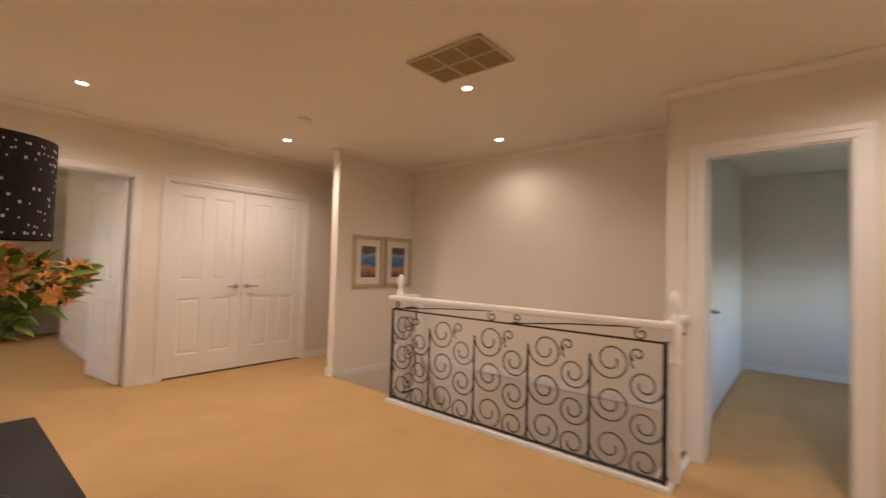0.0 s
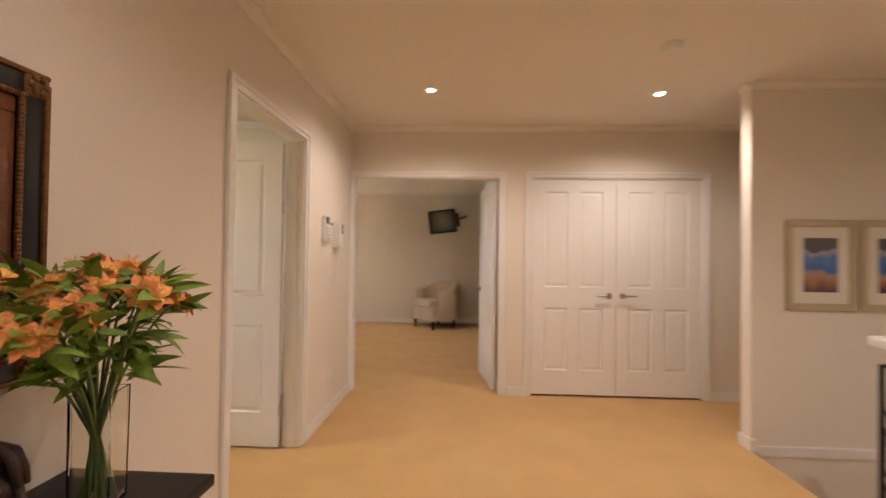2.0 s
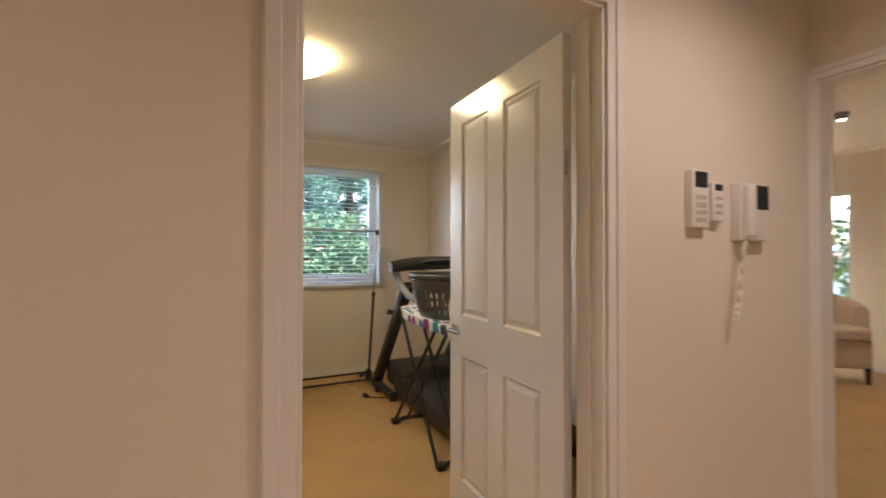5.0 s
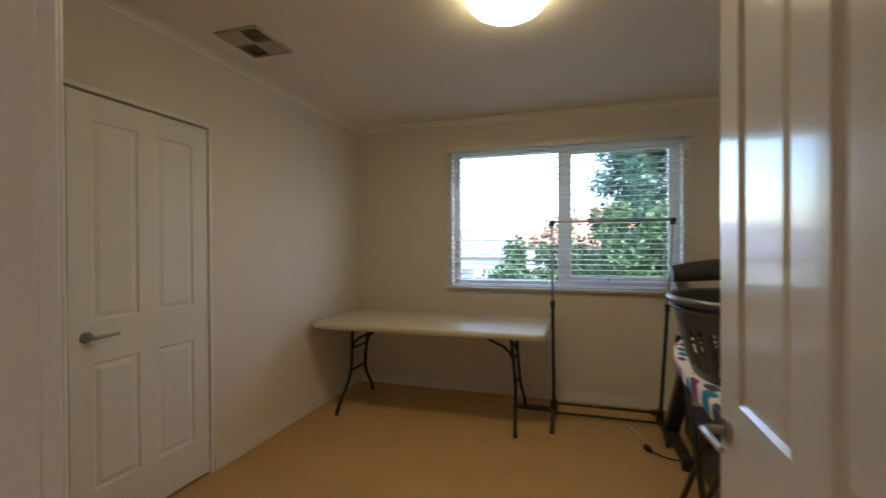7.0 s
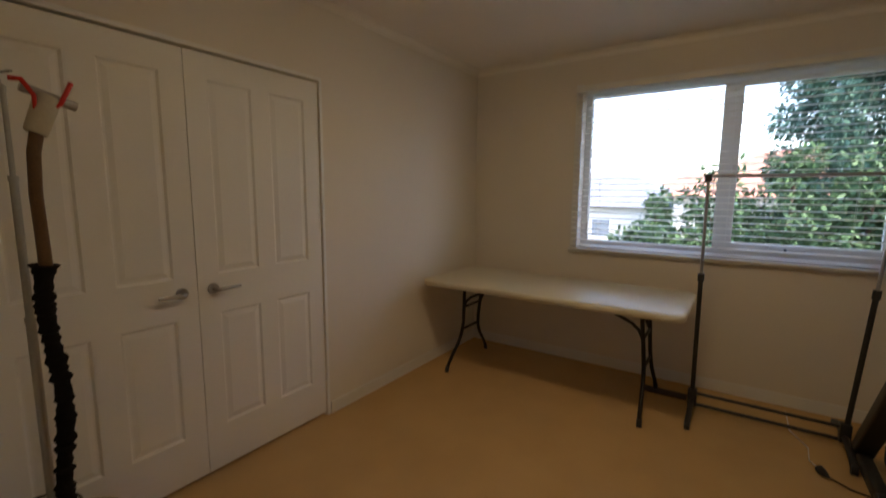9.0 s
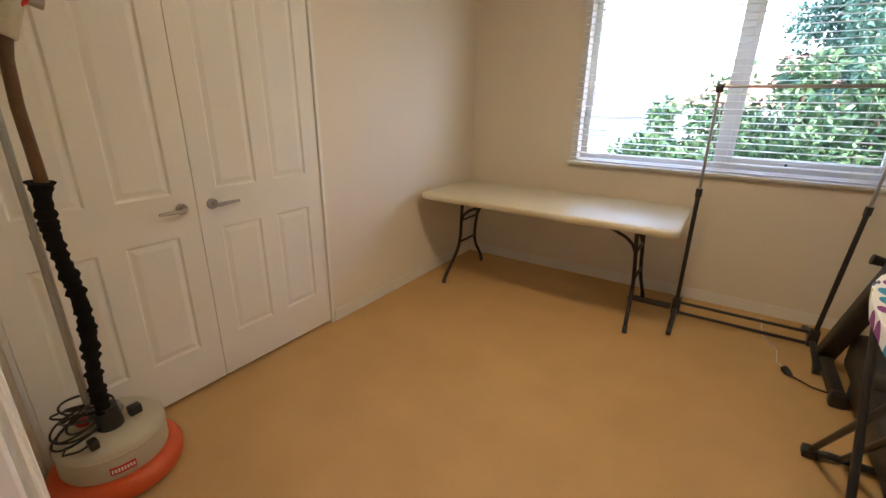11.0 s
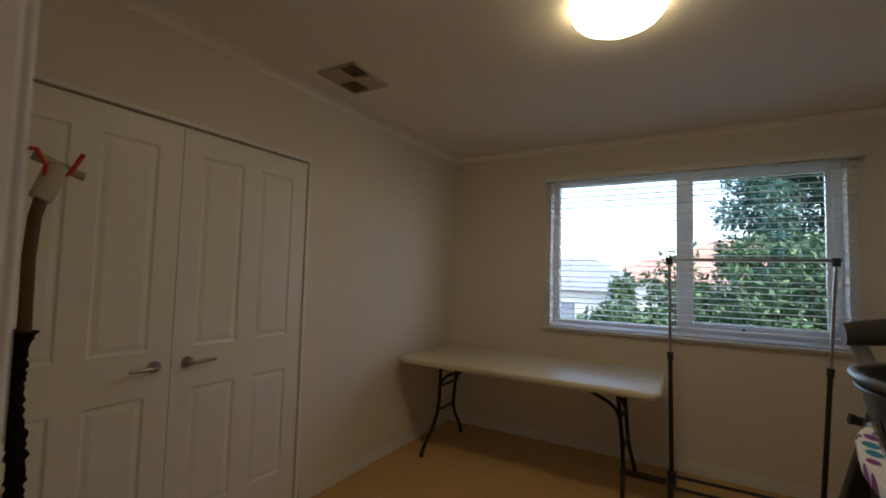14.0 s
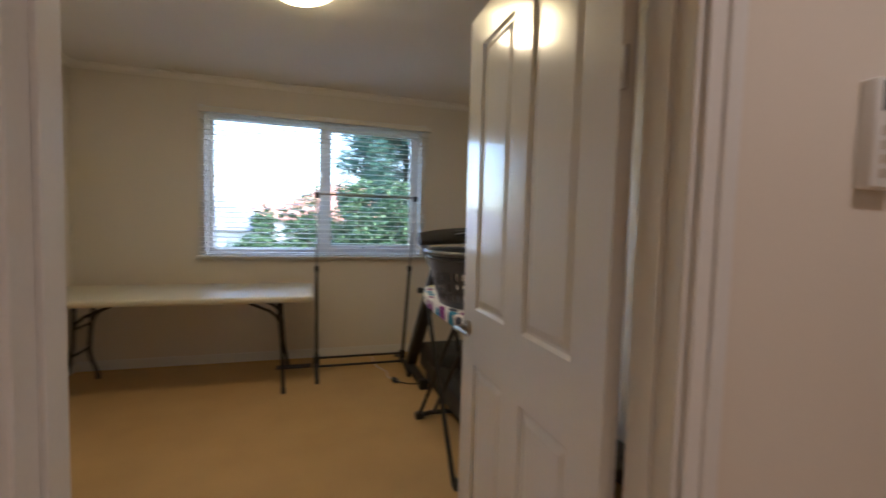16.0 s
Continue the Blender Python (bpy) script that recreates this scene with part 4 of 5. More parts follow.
bw.matrix_basis = pose(0.195, 2.225, 0.832)
tagged(bw, "shallow aged brass bowl held by the figurine", "bowl")

# ---- bedroom beyond the wide doorway ----
M_CREAM = mat("cream_upholstery", (0.66, 0.55, 0.42), 0.9, var=0.06, scale=8, fine=240, bump=0.35, bump_scale=300, spec=0.2)


def armchair(m):
    t = thing("tub_armchair", "cream upholstered tub armchair on short dark legs", "armchair", m, "bedroom armchairs")
    # curved back and arms in one shell
    bm = B()
    n = 22
    ro, ri = 0.37, 0.255
    rings = []
    for i in range(n + 1):
        a = radians(-35 + 250 * i / n)
        ht = 0.62 + 0.14 * math.sin(math.pi * i / n) ** 1.5
        c, s = math.cos(a), math.sin(a)
        prof = [(ro - 0.02, 0.14), (ro, 0.2), (ro, ht - 0.04), (ro - 0.025, ht - 0.008), ((ro + ri) / 2, ht), (ri + 0.02, ht - 0.008), (ri, ht - 0.05), (ri, 0.14)]
        rings.append([bm.verts.new((r * c, r * s * 0.95, z)) for r, z in prof])
    for a, b in zip(rings, rings[1:]):
        for k in range(8):
            bm.faces.new((a[k], a[(k + 1) % 8], b[(k + 1) % 8], b[k]))
    bm.faces.new(rings[0])
    bm.faces.new(rings[-1][::-1])
    part("backrest", bm, M_CREAM, t, "", 50)
    bm = B()
    box(bm, -0.25, 0.25, -0.30, 0.22, 0.13, 0.36, 0.03, 3)
    part("seat_base", bm, M_CREAM, t, "", 50)
    bm = B()
    box(bm, -0.225, 0.225, -0.33, 0.20, 0.355, 0.46, 0.035, 4)
    part("seat_cushion", bm, M_CREAM, t, "loose cream seat cushion", 50)
    for x, y in ((-0.23, -0.26), (0.23, -0.26), (-0.2, 0.2), (0.2, 0.2)):
        bm = B()
        cyl(bm, (x, y, 0.0), (x, y, 0.14), 0.017, 0.027, 12)
        part("leg", bm, M_WALNUT, t, "dark tapered wooden leg", 40)
    return t


arm = armchair(pose(0.61, 9.43, 0, 0, 0, -48) @ Matrix.Scale(1.12, 4))
copy_thing(arm, pose(-1.48, 9.05, 0, 0, 0, 60) @ Matrix.Scale(1.12, 4))
tv = thing("wall_television", "black flat television tilted on a wall bracket", "television", pose(0.70, 9.27, 1.925, 0, 0, -13) @ pose(0, 0, 0, 6, -6, 0))
bm = B()
box(bm, -0.25, 0.25, -0.03, 0.035, -0.21, 0.21, 0.008, 3)
part("housing", bm, M_BLACK, tv, "", 40)
bm = B()
box(bm, -0.23, 0.23, -0.033, -0.0305, -0.175, 0.19)
part("screen", bm, mat("dark_screen", (0.008, 0.009, 0.012), 0.12, var=0.1, bump=0), tv, "dark glossy screen")
bm = B()
tube(bm, [(0.05, 0.03, 0), (0.12, 0.16, 0.01), (0.24, 0.40, 0.02), (0.30, 0.66, 0.05)], 0.022, 8)
box(bm, 0.12, 0.30, 0.05, 0.09, -0.12, 0.12, 0.006)
part("bracket", bm, M_BLACK, tv, "black wall bracket", 40)
bw1 = thing("window_2", "tall white-framed bedroom window with garden beyond", "window", pose(0, 0, 0), kind="structure")
for b in ((-2.9, -2.85, 0.12, 2.06), (-1.47, -1.42, 0.12, 2.06)):
    bm = B()
    box(bm, b[0], b[1], 9.87, 9.93, b[2], b[3], 0.004)
    part("window_frame", bm, M_TRIM, bw1)
for z in (0.12, 0.74, 2.01):
    bm = B()
    box(bm, -2.85, -1.47, 9.872, 9.928, z, z + 0.05, 0.004)
    part("window_frame", bm, M_TRIM, bw1)
M_PANE = glass("window_glass", (1, 1, 1), 0.0, 1.05)
bm = B()
box(bm, -2.85, -1.47, 9.898, 9.902, 0.17, 2.01)
p = part("pane", bm, M_PANE, bw1)
p.visible_shadow = False

# ---- study window and blind ----
wi = thing("window_1", "white aluminium sliding window of the study", "window", pose(0, 0, 0), kind="structure")
fx0, fx1 = WX - 0.15, WX - 0.09
MULL = 3.905
for b in ((W0, W0 + 0.05, WZ0, WZ1), (W1 - 0.05, W1, WZ0, WZ1), (MULL - 0.04, MULL + 0.04, WZ0 + 0.01, WZ1 - 0.01)):
    bm = B()
    box(bm, fx0, fx1, *b, 0.004)
    part("window_frame", bm, M_TRIM, wi)
for b in ((W0 + 0.05, W1 - 0.05, WZ0, WZ0 + 0.045), (W0 + 0.05, W1 - 0.05, WZ1 - 0.045, WZ1)):
    bm = B()
    box(bm, fx0 + 0.002, fx1 - 0.002, *b, 0.004)
    part("window_frame", bm, M_TRIM, wi)
for b in ((MULL + 0.04, MULL + 0.075, WZ0 + 0.045, WZ1 - 0.045), (W1 - 0.085, W1 - 0.05, WZ0 + 0.045, WZ1 - 0.045), (MULL + 0.075, W1 - 0.085, WZ0 + 0.045, WZ0 + 0.09), (MULL + 0.075, W1 - 0.085, WZ1 - 0.08, WZ1 - 0.045)):
    bm = B()
    box(bm, fx0 + 0.02, fx1 - 0.006, *b, 0.003)
    part("sash", bm, M_TRIM, wi)
for y0, y1 in ((W0 + 0.05, MULL - 0.04), (MULL + 0.075, W1 - 0.085)):
    bm = B()
    box(bm, fx0 + 0.03, fx0 + 0.034, y0, y1, WZ0 + 0.04, WZ1 - 0.04)
    p = part("pane", bm, M_PANE, wi, "clear window glass")
    p.visible_shadow = False
bm = B()
box(bm, fx1 - 0.004, fx1 + 0.014, 4.20, 4.42, WZ0 + 0.055, WZ0 + 0.078, 0.004)
part("latch", bm, M_WHITEPL, wi, "white window latch")
bm = B()
cyl(bm, (fx1 + 0.005, 4.29, WZ0 + 0.066), (fx1 + 0.018, 4.29, WZ0 + 0.066), 0.009)
part("lock", bm, M_BLACK, wi, "dark key lock", 40)
bm = B()
box(bm, WX - 0.09, WX + 0.03, W0 - 0.07, W1 + 0.07, WZ0 - 0.045, WZ0 - 0.012, 0.006, 3)
part("window_sill", bm, M_TRIM, wi, "", 40)
for b in ((W0 - 0.055, W0, WZ0 - 0.012, WZ1 + 0.045), (W1, W1 + 0.055, WZ0 - 0.012, WZ1 + 0.045)):
    bm = B()
    box(bm, WX - 0.001, WX + 0.012, *b, 0.003)
    part("architrave", bm, M_TRIM, wi)
bm = B()
box(bm, WX - 0.001, WX + 0.013, W0 - 0.055, W1 + 0.055, WZ1 - 0.001, WZ1 + 0.035, 0.003)
part("architrave", bm, M_TRIM, wi)

bl = thing("venetian_blind", "white venetian blind with open slats, drawn down over the window", "blind", pose(0, 0, 0))
M_SLAT = mat("blind_slat_white", (0.80, 0.77, 0.70), 0.45, var=0.02, bump=0)
BX = WX + 0.032
bm = B()
box(bm, WX + 0.013, WX + 0.062, W0 - 0.04, W1 + 0.085, 2.226, 2.264, 0.004)
part("head_rail", bm, M_SLAT, bl)
bm = B()
box(bm, BX - 0.024, BX + 0.024, W0 - 0.035, W1 + 0.05, 0.962, 0.978, 0.004)
part("bottom_rail", bm, M_SLAT, bl)
bm = B()
pro = [(-0.023, -0.0025), (-0.012, 0.0005), (0, 0.0015), (0.012, 0.0005), (0.023, -0.0025)]
vv = []
for y in (W0 - 0.035, W1 + 0.05):
    vv.append([bm.verts.new((x, y, z)) for x, z in pro] + [bm.verts.new((x, y, z - 0.0014)) for x, z in reversed(pro)])
n = len(vv[0])
for k in range(n):
    bm.faces.new((vv[0][k], vv[0][(k + 1) % n], vv[1][(k + 1) % n], vv[1][k]))
bm.faces.new(vv[0])
bm.faces.new(vv[1][::-1])
s0 = part("slat", bm, M_SLAT, bl, "", 60)
s0.matrix_basis = pose(BX, 0, 1.012, 0, 3, 0)
rb = random.Random(3)
z = 1.012 + 0.0445
while z < 2.215:
    put("slat", s0.data, bl, pose(BX, 0, z + rb.uniform(-0.0012, 0.0012), rb.uniform(-0.05, 0.05), 3 + rb.uniform(-1.5, 1.5), 0))
    z += 0.0445
for y in (3.08, 3.85, 4.60):
    for dx in (-0.024, 0.024):
        bm = B()
        tube(bm, [(BX + dx, y, 0.975), (BX + dx, y, 2.23)], 0.0009, 4)
        part("ladder_cord", bm, M_SLAT, bl)
bm = B()
tube(bm, [(BX + 0.036, 4.79, 2.23), (BX + 0.037, 4.792, 1.42)], 0.0014, 5)
part("pull_cord", bm, M_SLAT, bl)
bm = B()
lathe(bm, [(0.003, 0.04), (0.012, 0.012), (0.013, 0.0), (0.004, -0.004)][::-1], 12, (BX + 0.037, 4.792, 1.385))
part("cord_tassel", bm, M_SLAT, bl, "", 40)
bm = B()
tube(bm, [(BX + 0.034, 4.74, 2.23), (BX + 0.034, 4.742, 1.30)], 0.004, 6)
part("tilt_wand", bm, M_SLAT, bl, "", 40)

# ---- folding table ----
ta = thing("folding_table", "cream plastic folding table with black steel legs", "table", pose(0, 0, 0))
TX0, TX1, TY0, TY1, TZ = -3.515, -2.75, 1.987, 3.816, 0.752
bm = B()
rings = []
for z, g in ((TZ - 0.045, 0.012), (TZ - 0.040, 0.004), (TZ - 0.012, 0.0), (TZ - 0.004, 0.003), (TZ, 0.011)):
    ring = []
    for cx, cy, a0 in ((TX1 - 0.07, TY1 - 0.07, 0), (TX0 + 0.07, TY1 - 0.07, 90), (TX0 + 0.07, TY0 + 0.07, 180), (TX1 - 0.07, TY0 + 0.07, 270)):
        for q in range(9):
            a = radians(a0 + q * 11.25)
            ring.append(bm.verts.new((cx + (0.07 - g) * math.cos(a), cy + (0.07 - g) * math.sin(a), z)))
    rings.append(ring)
for a, b in zip(rings, rings[1:]):
    for k in range(36):
        bm.faces.new((a[k], a[(k + 1) % 36], b[(k + 1) % 36], b[k]))
bm.faces.new(rings[0][::-1])
bm.faces.new(rings[-1])
part("tabletop", bm, M_TABLE, ta, "moulded cream plastic top", 50)
for y, s in ((2.175, 1), (3.605, -1)):
    # two bowed tubes: close together at the top, splayed at the feet
    for sx in (1, -1):
        spread = [(0.705, 0.145), (0.60, 0.142), (0.48, 0.130), (0.37, 0.122), (0.28, 0.135), (0.20, 0.18), (0.13, 0.245), (0.07, 0.295), (0.012, 0.325)]
        bm = B()
        tube(bm, [(-3.165 + sx * d, y + s * 0.055 * z / 0.7, z) for z, d in spread], 0.0135, 10)
        lg = part("leg", bm, M_IRON, ta, "", 50)
        bm = B()
        cyl(bm, (-3.165 + sx * 0.325, y, 0.0), (-3.165 + sx * 0.312, y + 0.003 * s, 0.045), 0.0165, None, 12)
        part("foot_cap", bm, M_BLACK, lg, "black rubber cap", 40)
    for z, d in ((0.50, 0.132), (0.31, 0.13)):
        bm = B()
        tube(bm, [(-3.165 - d, y + s * 0.055 * z / 0.7, z), (-3.165 + d, y + s * 0.055 * z / 0.7, z)], 0.010, 8)
        part("crossbar", bm, M_IRON, ta, "", 50)
    for x in (-3.03, -3.30):
        bm = B()
        tube(bm, [(x, y + s * 0.04, 0.50), (x, y + s * 0.065, 0.555), (x, y + s * 0.11, 0.595), (x, y + s * 0.20, 0.635), (x, y + s * 0.36, TZ - 0.045)], 0.0115, 8)
        part("brace", bm, M_IRON, ta, "", 50)

# ---- clothes rack ----
ra = thing("clothes_rack", "black and chrome rolling clothes rack by the window", "clothes rack", pose(0, 0, 0))
RKX = -3.27
for yb, yt in ((3.85, 3.838), (4.605, 4.690)):
    def yz(z):
        return yb + (yt - yb) * z / 1.53
    bm = B()
    cyl(bm, (RKX, yb, 0.06), (RKX, yz(0.90), 0.90), 0.0135, None, 14)
    up = part("upright", bm, M_BLACK, ra, "black lower tube", 40)
    bm = B()
    cyl(bm, (RKX, yz(0.9), 0.90), (RKX, yt, 1.53), 0.0095, None, 12)
    part("extension", bm, M_CHROME, up, "chrome upper tube", 40)
    bm = B()
    cyl(bm, (RKX, yz(0.875), 0.875), (RKX, yz(0.925), 0.925), 0.019, None, 14)
    part("collar", bm, M_BLACK, up, "", 40)
    bm = B()
    tube(bm, [(RKX - 0.29, yb, 0.030), (RKX - 0.22, yb, 0.055), (RKX, yb, 0.075), (RKX + 0.22, yb, 0.055), (RKX + 0.29, yb, 0.030)], 0.017, 10)
    ft = part("foot", bm, M_BLACK, ra, "", 50)
    for dx in (-0.285, 0.285):
        bm = B()
        cyl(bm, (RKX + dx, yb - 0.014, 0.024), (RKX + dx, yb + 0.014, 0.024), 0.024, None, 16)
        part("castor", bm, M_BLACK, ft, "black castor", 40)
    bm = B()
    box(bm, RKX - 0.026, RKX + 0.026, yb - 0.026, yb + 0.026, 0.04, 0.15, 0.006)
    part("joint", bm, M_BLACK, ra, "", 40)
    bm = B()
    box(bm, RKX - 0.017, RKX + 0.017, yt - 0.02, yt + 0.02, 1.505, 1.555, 0.006)
    part("end_cap", bm, M_BLACK, ra, "", 40)
bm = B()
cyl(bm, (RKX, 3.815, 1.542), (RKX, 4.715, 1.542), 0.0095, None, 12)
part("hanging_rail", bm, M_CHROME, ra, "chrome hanging rail", 40)
for z in (0.125, 0.05):
    bm = B()
    cyl(bm, (RKX, 3.85, z), (RKX, 4.605, z), 0.0105, None, 10)
    part("crossbar", bm, M_BLACK, ra, "", 40)
fv = thing("floor_vent", "small dark louvred floor register by the wall", "air vent", pose(-3.45, 3.66, 0))
bm = B()
box(bm, -0.05, 0.05, -0.15, 0.15, 0.0, 0.008, 0.002)
part("frame", bm, M_WALNUT, fv)
for k in range(14):
    bm = B()
    box(bm, -0.04, 0.04, -0.135 + k * 0.02, -0.125 + k * 0.02, 0.008, 0.012, 0.001)
    part("slat", bm, M_BLACK, fv)

# ---- garment steamer by the closet ----
M_BEIGEPL = mat("beige_plastic", (0.50, 0.46, 0.36), 0.5, var=0.08, scale=8, bump=0.1)
M_ORANGE = mat("orange_plastic", (0.62, 0.09, 0.02), 0.45, var=0.10, scale=10, bump=0.05)
M_RED = mat("red_plastic", (0.50, 0.02, 0.015), 0.4, var=0.1, bump=0)
SX, SY = -0.505, 2.13
gs = thing("garment_steamer", "beige and orange upright garment steamer with black fabric hose sleeve", "garment steamer", pose(SX, SY, 0) @ Matrix.Diagonal((1, 1, 1.026, 1)))
bm = B()
lathe(bm, [(0.14, 0.022), (0.222, 0.022), (0.228, 0.045), (0.222, 0.07), (0.198, 0.092), (0.17, 0.096)], 40)
part("base_ring", bm, M_ORANGE, gs, "orange bumper base", 40)
bm = B()
lathe(bm, [(0.165, 0.07), (0.180, 0.10), (0.180, 0.195), (0.174, 0.212), (0.160, 0.224), (0.10, 0.238), (0.04, 0.24)], 40)
bd = part("body", bm, M_BEIGEPL, gs, "beige round tank", 40)
bm = B()
lathe(bm, [(0.180, 0.180), (0.1835, 0.187), (0.180, 0.194)], 40)
part("seam", bm, M_BEIGEPL, bd, "", 40)
for a in (45, 135, 225, 315):
    bm = B()
    c, s = 0.17 * math.cos(radians(a)), 0.17 * math.sin(radians(a))
    cyl(bm, (c - 0.012, s, 0.022), (c + 0.012, s, 0.022), 0.022, None, 14)
    part("castor", bm, M_BLACK, gs, "black castor", 40)
# name plate: a red plate with pale bars
la0 = radians(78)
bm = B()
n = 8
av = [la0 + radians(-13 + 26 * i / n) for i in range(n + 1)]
vs_ = [[bm.verts.new((0.1815 * math.cos(a), 0.1815 * math.sin(a), z)) for a in av] for z in (0.118, 0.150)]
for i in range(n):
    bm.faces.new((vs_[0][i], vs_[0][i + 1], vs_[1][i + 1], vs_[1][i]))
pl = part("name_plate", bm, M_RED, bd, "red name plate with pale lettering")
bm = B()
for i in range(8):
    a = la0 + radians(-10.5 + 3 * i)
    da = radians(1.0)
    bm.faces.new([bm.verts.new((0.1825 * math.cos(u), 0.1825 * math.sin(u), z)) for u, z in ((a - da, 0.126), (a + da, 0.126), (a + da, 0.142), (a - da, 0.142))])
part("lettering", bm, M_WHITEPL, pl)
bm = B()
cyl(bm, (-0.02, -0.05, 0.235), (-0.02, -0.05, 0.262), 0.055, 0.045, 20)
part("filler_cap", bm, mat("grey_plastic", (0.28, 0.28, 0.26), 0.5, var=0.1, bump=0), bd, "grey filler cap", 40)
bm = B()
ball(bm, (0.06, -0.05, 0.245), 0.028, 1, 1, 0.4)
part("switch", bm, M_RED, bd, "red rocker switch", 60)
# hose in its gathered sleeve
rg = random.Random(5)
p0, p1 = Vector((0.005, 0.04, 0.23)), Vector((0.012, 0.10, 1.165))
pts, rads = [], []
n = 90
for i in range(n + 1):
    f = i / n
    pts.append(p0.lerp(p1, f) + Vector((0.012 * math.sin(f * 9), 0.006 * math.sin(f * 7), 0)))
    rads.append(0.0225 + 0.002 * math.sin(i * 1.9) + (rg.uniform(0.003, 0.008) if rg.random() < 0.3 else rg.uniform(-0.002, 0.002)) + (0.008 if f > 0.97 else 0))
bm = B()
tube(bm, pts, rads, 14)
M_SLEEVE = mat("black_gathered_fabric", (0.010, 0.009, 0.010), 0.95, var=0.3, scale=40, bump=0.5, bump_scale=200, spec=0.15)
part("hose_sleeve", bm, M_SLEEVE, gs, "gathered black fabric hose sleeve", 40)
bm = B()
tube(bm, [(0.012, 0.10, 1.15), (0.016, 0.11, 1.25), (0.020, 0.115, 1.38), (0.014, 0.115, 1.50), (0.000, 0.115, 1.57)], [0.018, 0.017, 0.017, 0.017, 0.018], 14)
part("hose", bm, mat("brown_hose", (0.11, 0.055, 0.022), 0.35, var=0.25, scale=20, bump=0.05), gs, "brown rubber hose", 50)
bm = B()
tube(bm, [(0.006, 0.115, 1.555), (0.004, 0.115, 1.56), (-0.030, 0.115, 1.655), (-0.034, 0.115, 1.665)], [0.026, 0.030, 0.033, 0.028], 16)
nz_ = part("nozzle", bm, M_BEIGEPL, gs, "beige steam nozzle", 40)
bm = B()
tube(bm, [(0.03, 0.115, 1.685), (-0.10, 0.115, 1.645)], 0.014, 12)
part("nozzle_head", bm, M_CHROME, nz_, "metal steam head", 40)
for pts in ([(0.055, 0.13, 1.70), (0.03, 0.14, 1.70), (0.005, 0.14, 1.66), (0.004, 0.13, 1.62)], [(-0.085, 0.14, 1.71), (-0.070, 0.145, 1.68), (-0.055, 0.14, 1.645), (-0.03, 0.13, 1.625)]):
    bm = B()
    tube(bm, pts, [0.007, 0.007, 0.0065, 0.005], 8)
    part("hook", bm, M_RED, nz_, "red plastic hook", 50)
M_POLE = mat("grey_aluminium_pole", (0.42, 0.42, 0.40), 0.35, 0.8, var=0.08, bump=0)
for z0, z1, q in ((0.22, 0.98, 0.0135), (0.98, 1.43, 0.0115), (1.43, 1.70, 0.0075)):
    bm = B()
    tube(bm, [(0.037, -0.03, z0), (0.037, -0.03, z1)], q, 12)
    po = part("pole", bm, M_POLE, gs, "grey telescopic pole", 50)
    bm = B()
    cyl(bm, (0.037, -0.03, z1 - 0.012), (0.037, -0.03, z1 + 0.004), q + 0.002, None, 14)
    part("collar", bm, M_POLE, po, "", 40)
bm = B()
tube(bm, [(0.037, -0.03, 1.69), (0.048, -0.028, 1.735), (0.075, -0.03, 1.755), (0.11, -0.03, 1.745), (0.15, -0.03, 1.69), (0.24, -0.03, 1.68)], 0.0045, 8)
tube(bm, [(0.04, 0.10, 1.725), (0.05, -0.02, 1.735), (0.10, -0.03, 1.775), (0.24, -0.03, 1.785)], 0.004, 8)
part("hanger", bm, M_POLE, gs, "bent metal garment hanger", 50)
bm = B()
cyl(bm, (0.005, 0.04, 0.225), (0.006, 0.045, 0.33), 0.046, 0.034, 20)
part("hose_boot", bm, M_BLACK, gs, "black rubber boot round the hose", 40)
bm = B()
for k in range(9):
    cx, cy, q = 0.06 + rg.uniform(-0.03, 0.03), 0.005 + rg.uniform(-0.03, 0.03), rg.uniform(0.06, 0.105)
    ph = rg.uniform(0, 6)
    tube(bm, [(cx + q * math.cos(2 * math.pi * i / 28), cy + 0.55 * q * math.sin(2 * math.pi * i / 28), 0.258 + 0.010 * k + 0.028 * math.sin(2 * math.pi * i / 28 + ph)) for i in range(28)], 0.0042, 6, True)
tube(bm, [(0.15, 0.06, 0.25), (0.17, 0.10, 0.252), (0.13, 0.12, 0.25), (0.09, 0.13, 0.262)], 0.0042, 6)
box(bm, 0.075, 0.105, 0.11, 0.15, 0.240, 0.275, 0.006)
box(bm, -0.10, -0.055, 0.03, 0.065, 0.240, 0.278, 0.006)
part("power_cord", bm, M_BLACK, gs, "coiled black power cord", 60)

# ---- treadmill ----
tr = thing("treadmill", "dark grey folding treadmill along the study wall", "treadmill", pose(0, 0, 0))
M_DGREY = mat("dark_grey_plastic", (0.036, 0.034, 0.033), 0.5, var=0.15, scale=10, bump=0.15)
M_SILVER = mat("silver_plastic", (0.30, 0.31, 0.33), 0.4, 0.3, var=0.08, bump=0)
bm = B()
box(bm, -2.62, -1.05, 4.80, 5.24, 0.15, 0.20, 0.008)
part("running_belt", bm, M_BLACK, tr)
for y in (4.69, 5.24):
    bm = B()
    box(bm, -2.75, -1.0, y, y + 0.11, 0.06, 0.215, 0.02, 3)
    part("side_rail", bm, M_DGREY, tr, "dark grey foot rail", 40)
bm = B()
box(bm, -3.02, -2.55, 4.70, 5.34, 0.08, 0.30, 0.05, 4)
part("motor_hood", bm, M_DGREY, tr, "rounded motor cover", 40)
